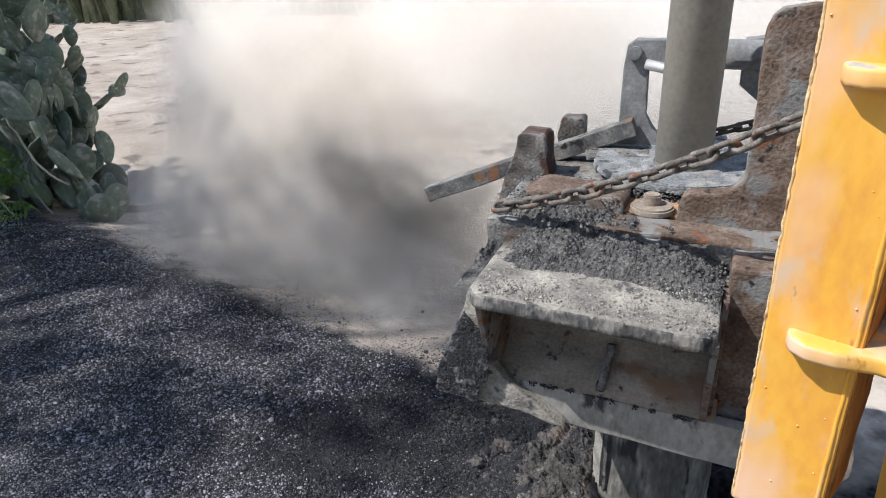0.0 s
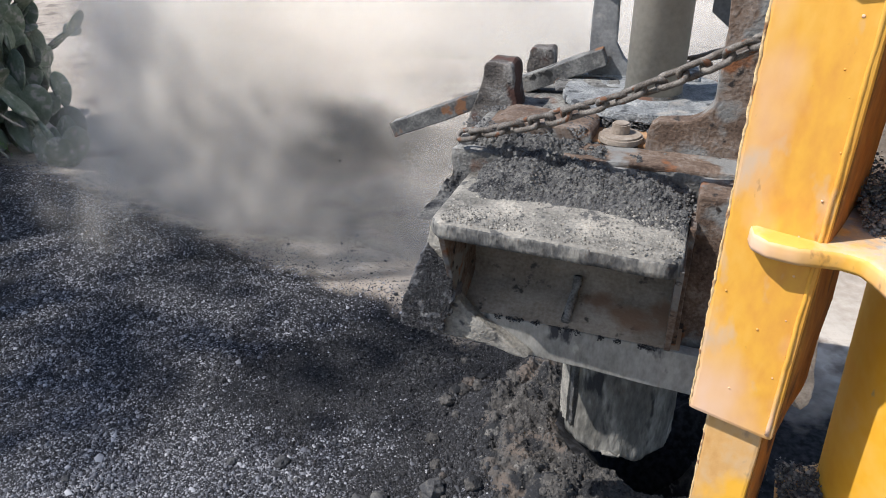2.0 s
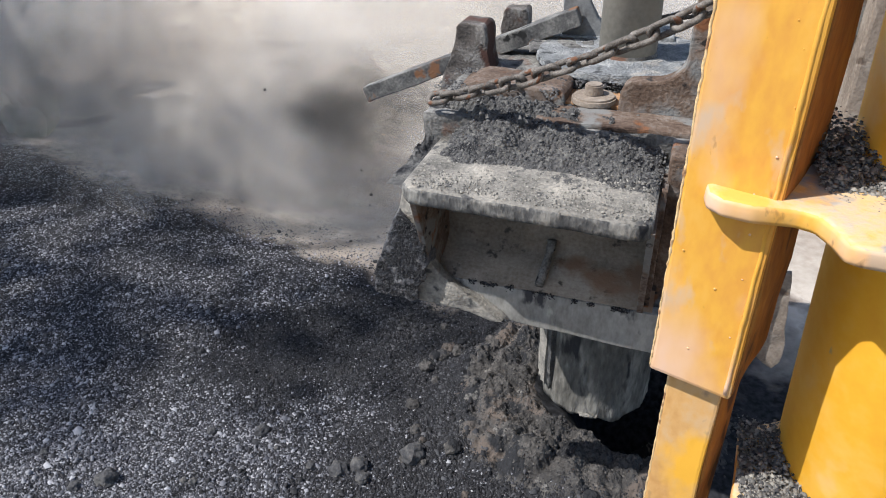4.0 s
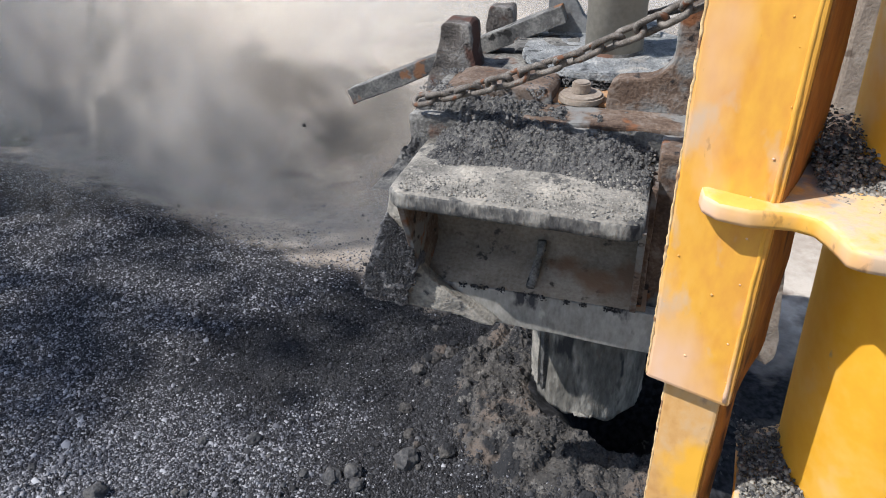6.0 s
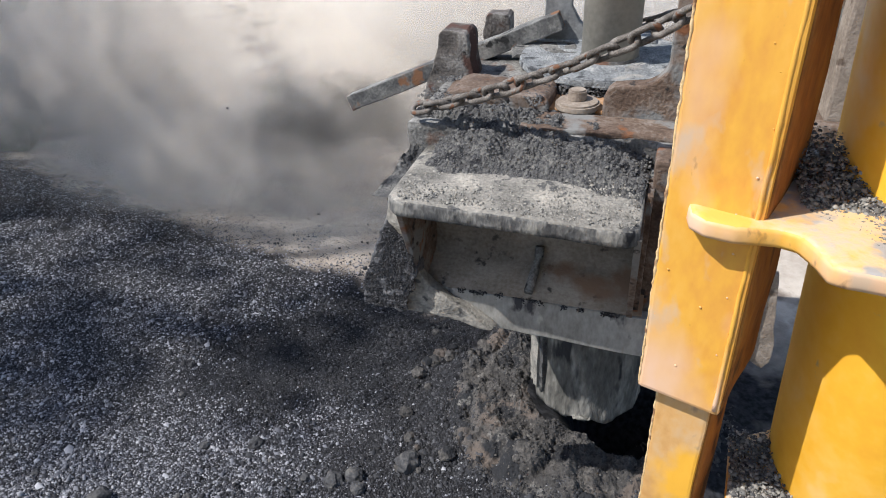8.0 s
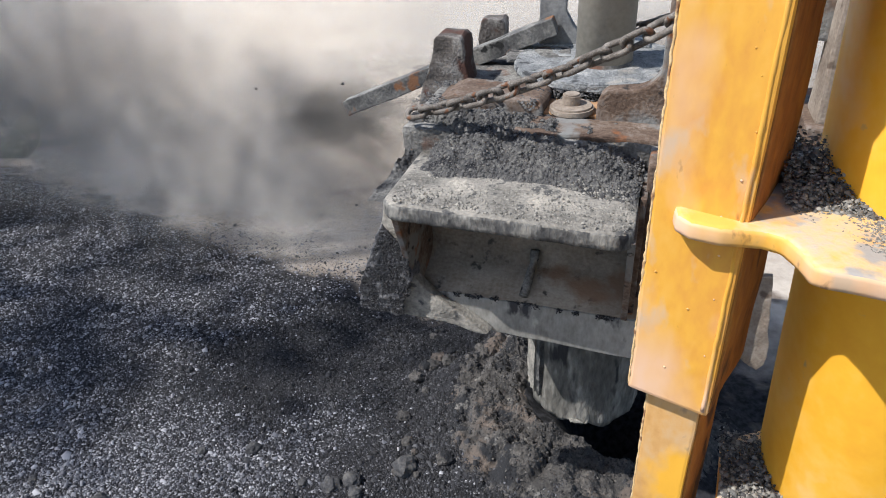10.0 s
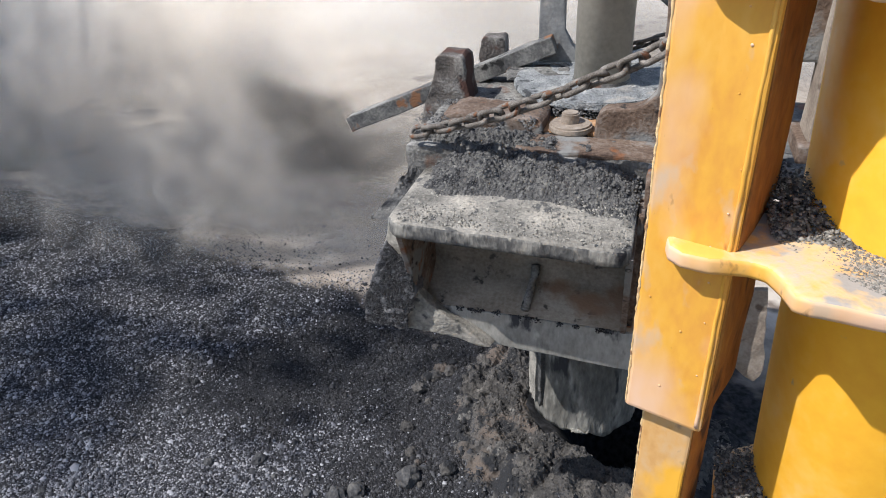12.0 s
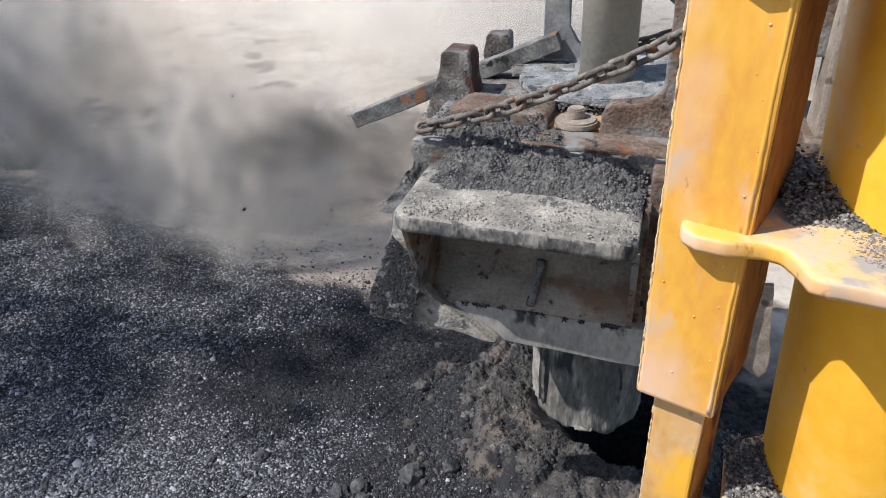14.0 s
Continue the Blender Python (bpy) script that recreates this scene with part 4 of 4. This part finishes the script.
# ---- blown dust ----
def billow_mesh(material, seed, wave=1.0, layers=6):
    """Wavy sheets of dust filling a ball of radius 1."""
    rng = random.Random(seed)
    bm = bmesh.new()
    for k in range(layers):
        y0 = (-.75 + 1.5 * k / (layers - 1)) * .8 + rng.uniform(-.08, .08)
        r = math.sqrt(max(.05, 1 - y0 * y0)) + .05
        n = 22
        g = {}
        for i in range(n + 1):
            for j in range(n + 1):
                x, z = (2 * i / n - 1) * r, (2 * j / n - 1) * r
                if math.hypot(x, z) > r * 1.1:
                    continue
                w = wave * .13 * noise.noise(Vector((x * 1.8 + k * 3, z * 1.8, seed))) + wave * .04 * noise.noise(Vector((x * 5, z * 5 + k, seed)))
                g[i, j] = bm.verts.new((x, y0 + w, z))
        for i in range(n):
            for j in range(n):
                q = [g.get(c) for c in ((i, j), (i + 1, j), (i + 1, j + 1), (i, j + 1))]
                if all(q):
                    bm.faces.new(q)
    me = bpy.data.meshes.new("dust_billow")
    bm.to_mesh(me)
    bm.free()
    me.materials.append(material)
    for p in me.polygons:
        p.use_smooth = True
    return me


SHEETS = {kind: [billow_mesh(m, seed, wave, layers), billow_mesh(m, seed + 1, wave, layers)] for kind, m, seed, wave, layers in (("veil", DUST_VEIL, 7, .8, 3), ("pale", DUST_PALE, 1, 1, 4), ("grey", DUST_GREY, 3, 1, 4), ("dark", DUST_DARK, 9, 1, 6), ("haze", DUST_HAZE, 5, .6, 5))}
TAGS = {"dark": "dense jet of rock powder close to the outlet, coloured dark for self-shadow", "veil": "faint low veil of dust over the cuttings", "pale": "pale sunlit billow of drilling dust blown from the borehole", "grey": "grey churning billow of drilling dust near the ground", "haze": "thin veil of drifting drilling dust"}
BILLOWS = []


def billow(kind, i, place, size, swing, period, phase, squash=(1, 1, 1)):
    ob = new("dust_billow", SHEETS[kind][i % 2])
    ob.scale = (size * squash[0], size * squash[1], size * squash[2])
    ob.location = place
    tagged(ob, TAGS[kind], "dust", "blown dust", "stuff")
    BILLOWS.append((ob, Vector(place), swing, period, phase, i))


def dust():
    # broad drifting veil behind everything
    for i, (x, y, z, s) in enumerate(((.0, 6.0, 1.0, 1.4), (.6, 5.0, 1.2, 1.7), (2.3, 5.4, 1.3, 1.9), (.3, 7.4, 1.6, 2.2), (2.2, 7.6, 1.8, 2.6), (4.6, 6.2, 1.4, 2.2), (1.0, 6.3, 1.2, 2.0), (3.4, 4.6, 1.0, 1.5), (1.2, 4.2, 1.1, 1.1))):
        billow("haze", i, (x, y, z), s, (.25, .1, .08), 7 + i * .6, i * 1.3, (1.15, .5, .8))
    for i, (x, y, z, s) in enumerate(((-.25, 3.0, .35, .75), (-.9, 3.4, .4, .8), (-1.15, 3.7, .5, .8), (-.5, 3.3, .6, .9), (.5, 2.75, .3, .5), (.15, 2.95, .16, .5), (.35, 2.8, .14, .5), (-.2, 3.0, .14, .5), (-.75, 3.3, .2, .6), (-.6, 3.2, .5, .9))):
        billow("veil", i, (x, y, z), s, (.2, .08, .06), 4 + i * .5, i * 1.1, (1.3, .6, .75))
    # main plume: leaves the borehole, rolls outwards and rises
    for i, (x, y, z, s, kind) in enumerate((
            (.05, 2.80, .60, .42, "grey"), (-.35, 3.0, .60, .60, "pale"), (-.8, 3.3, .65, .70, "pale"), (-1.0, 3.7, .75, .7, "pale"),
            (-.1, 3.3, 1.0, .62, "pale"), (-.6, 3.7, 1.15, .85, "pale"), (.35, 3.3, .95, .50, "grey"), (.5, 3.9, 1.4, .9, "pale"),
            (.22, 2.9, .56, .26, "dark"), (-.05, 2.9, .62, .18, "dark"),
            (-1.0, 4.4, 1.1, .8, "haze"), (.22, 2.45, .72, .17, "dark"), (.08, 2.5, .70, .20, "dark"), (-.10, 2.6, .70, .20, "dark"), (.1, 2.7, .40, .36, "grey"), (-.5, 2.85, .35, .45, "grey"), (-1.0, 3.1, .4, .5, "grey"), (-.25, 2.75, .75, .34, "grey"))):
        billow(kind, i, (x, y, z), s, (.10, .05, .06) if kind == "dark" else (.32, .12, .16), 2.2 + .25 * (i % 5), i * 2.1, (1.9, .8, .7) if kind == "dark" else (1.2, .6, .85))


dust()
STREAM = [Vector(p) for p in ((.45, 2.45, .55), (.0, 2.75, .62), (-.55, 3.0, .55), (-1.15, 3.5, .75), (-1.45, 4.2, 1.15), (-.8, 4.8, 1.5), (.2, 4.5, 1.45), (.75, 3.6, 1.1))]
STREAMERS = []
DRIFTERS = []


def streamers():
    rng = random.Random(77)
    for i in range(12):
        kind = ("pale", "grey", "pale", "grey")[i % 4]
        ob = new("dust_billow", SHEETS[kind][i % 2])
        s = rng.uniform(.20, .36)
        ob.scale = (s * 1.35, s * .7, s * .95)
        tagged(ob, TAGS[kind], "dust", "blown dust", "stuff")
        STREAMERS.append((ob, i / 12 + rng.uniform(-.03, .03), 4.2, Vector((rng.uniform(-.12, .12), rng.uniform(-.12, .12), rng.uniform(-.16, .16))), i))


streamers()


def drifters():
    for i, (kind, p, q, s) in enumerate((("pale", (-.3, 3.4, .7), (-1.4, 3.5, .75), .75), ("grey", (-.5, 3.6, .6), (-1.8, 3.8, .8), .8), ("grey", (.0, 3.3, .45), (-.6, 3.15, .45), .6), ("haze", (-.9, 4.0, .9), (-1.6, 3.5, .95), .8), ("pale", (-.5, 3.6, .8), (-1.7, 3.3, .75), .7), ("haze", (-1.2, 5.4, 1.0), (-1.9, 3.8, 1.1), 1.0), ("grey", (-.9, 3.2, .5), (-1.7, 3.4, .45), .55), ("veil", (-.5, 3.3, .6), (-1.5, 3.5, .95), .9), ("veil", (-.3, 3.2, .5), (-1.5, 3.4, .5), .8), ("veil", (-.4, 3.1, .4), (-1.2, 3.2, .3), .55))):
        ob = new("dust_billow", SHEETS[kind][i % 2])
        ob.scale = (s * 1.2, s * .6, s * .9)
        tagged(ob, TAGS[kind], "dust", "blown dust", "stuff")
        DRIFTERS.append((ob, Vector(p), Vector(q), i))


drifters()


def along_stream(u):
    """A place on the closed eddy, 0 to 1."""
    n = len(STREAM)
    u = (u % 1) * n
    k, f = int(u), u - int(u)
    a, b, c, d = (STREAM[(k + j) % n] for j in (-1, 0, 1, 2))
    return .5 * (2 * b + (c - a) * f + (2 * a - 5 * b + 4 * c - d) * f * f + (3 * b - a - 3 * c + d) * f ** 3)


CHIP_FLIGHTS = []


def flying_chips():
    rng = random.Random(50)
    meshes = []
    for k in range(4):
        bm = bmesh.new()
        bmesh.ops.create_icosphere(bm, subdivisions=1, radius=1)
        for v in bm.verts:
            v.co *= rng.uniform(.7, 1.2)
            v.co.z *= .7
        me = bpy.data.meshes.new("stone_chip")
        bm.to_mesh(me)
        bm.free()
        me.materials.append(STONE)
        meshes.append(me)
    for i in range(150):
        ob = new("stone_chip", meshes[i % 4])
        s = rng.uniform(.0035, .0085)
        ob.scale = (s, s, s)
        tagged(ob, "small dark stone chip thrown up by the drilling air", "stone chip", "flying chips")
        start = Vector((rng.uniform(.15, .5), rng.uniform(2.0, 2.4), 0))
        start.z = height(start.x, start.y) + .01
        t0 = -.3 + 14.2 * (i + rng.random()) / 150
        v = Vector((rng.uniform(-2.6, -.2), rng.uniform(-.3, 1.6), rng.uniform(2.0, 5.2)))
        CHIP_FLIGHTS.append((ob, start, t0, v, rng.uniform(200, 700)))


flying_chips()


def motions():
    for ob, u0, period, off, i in STREAMERS:
        rows = []
        for j in range(57):
            t = 14.0 * j / 56
            q = along_stream(u0 + t / period) + off
            rows.append((t, pose(*q, -18 + 6 * math.sin(t * 1.3 + i), 38 * math.sin(t * .9 + i * 2), -25 + 7 * math.cos(t * .8 + i))))
        walk(ob, rows)
    for ob, p, q, i in DRIFTERS:
        rows = []
        for j in range(29):
            t = .5 * j
            u = max(0, min(1, (t - .6) / 3.2))
            u = u * u * (3 - 2 * u)
            c = p.lerp(q, u) + Vector((.14 * math.sin(t * 1.5 + i), .05 * math.cos(t + i), .08 * math.sin(t * 1.9 + i * 2)))
            rows.append((t, pose(*c, -18, 25 * math.sin(t * .7 + i), -26)))
        walk(ob, rows)
    for ob, p, t0, v, spin in CHIP_FLIGHTS:
        drag = .9
        rows = []
        if t0 > .05:
            rows += [(0, pose(*p)), (t0, pose(*p))]
        k = 1
        while True:
            d = k * .09
            q = p + v * (1 - math.exp(-drag * d)) / drag - Vector((0, 0, 4.4 * d * d))
            t = t0 + d
            if q.z < height(q.x, q.y) + .004 or k > 40:
                q.z = height(q.x, q.y) + .004
                k = 99
            if t >= 13.95:
                break
            if t >= 0:
                if not rows and t > 0:
                    rows.append((0, pose(*q)))
                if not rows or t - rows[-1][0] > .034:
                    rows.append((t, pose(*q, spin * d * .09, spin * d * .05, 0)))
            if k == 99:
                break
            k += 1
        rows.append((14.0, rows[-1][1]))
        walk(ob, rows)
    for ob, p, (sx, sy, sz), period, phase, i in BILLOWS:
        rows = []
        n = int(14 / period * 8) + 1
        for j in range(n + 1):
            t = 14.0 * j / n
            a = -math.tau * t / period + phase
            q = p + Vector((sx * math.cos(a), sy * math.sin(a * 1.0 + 1), sz * math.sin(a)))
            rows.append((t, pose(*q, -20 + 4 * math.sin(a * .5 + i), 30 * math.sin(a * .5 + i * 2), -30 + 4 * math.cos(a * .5 + i))))
        walk(ob, rows)


motions()
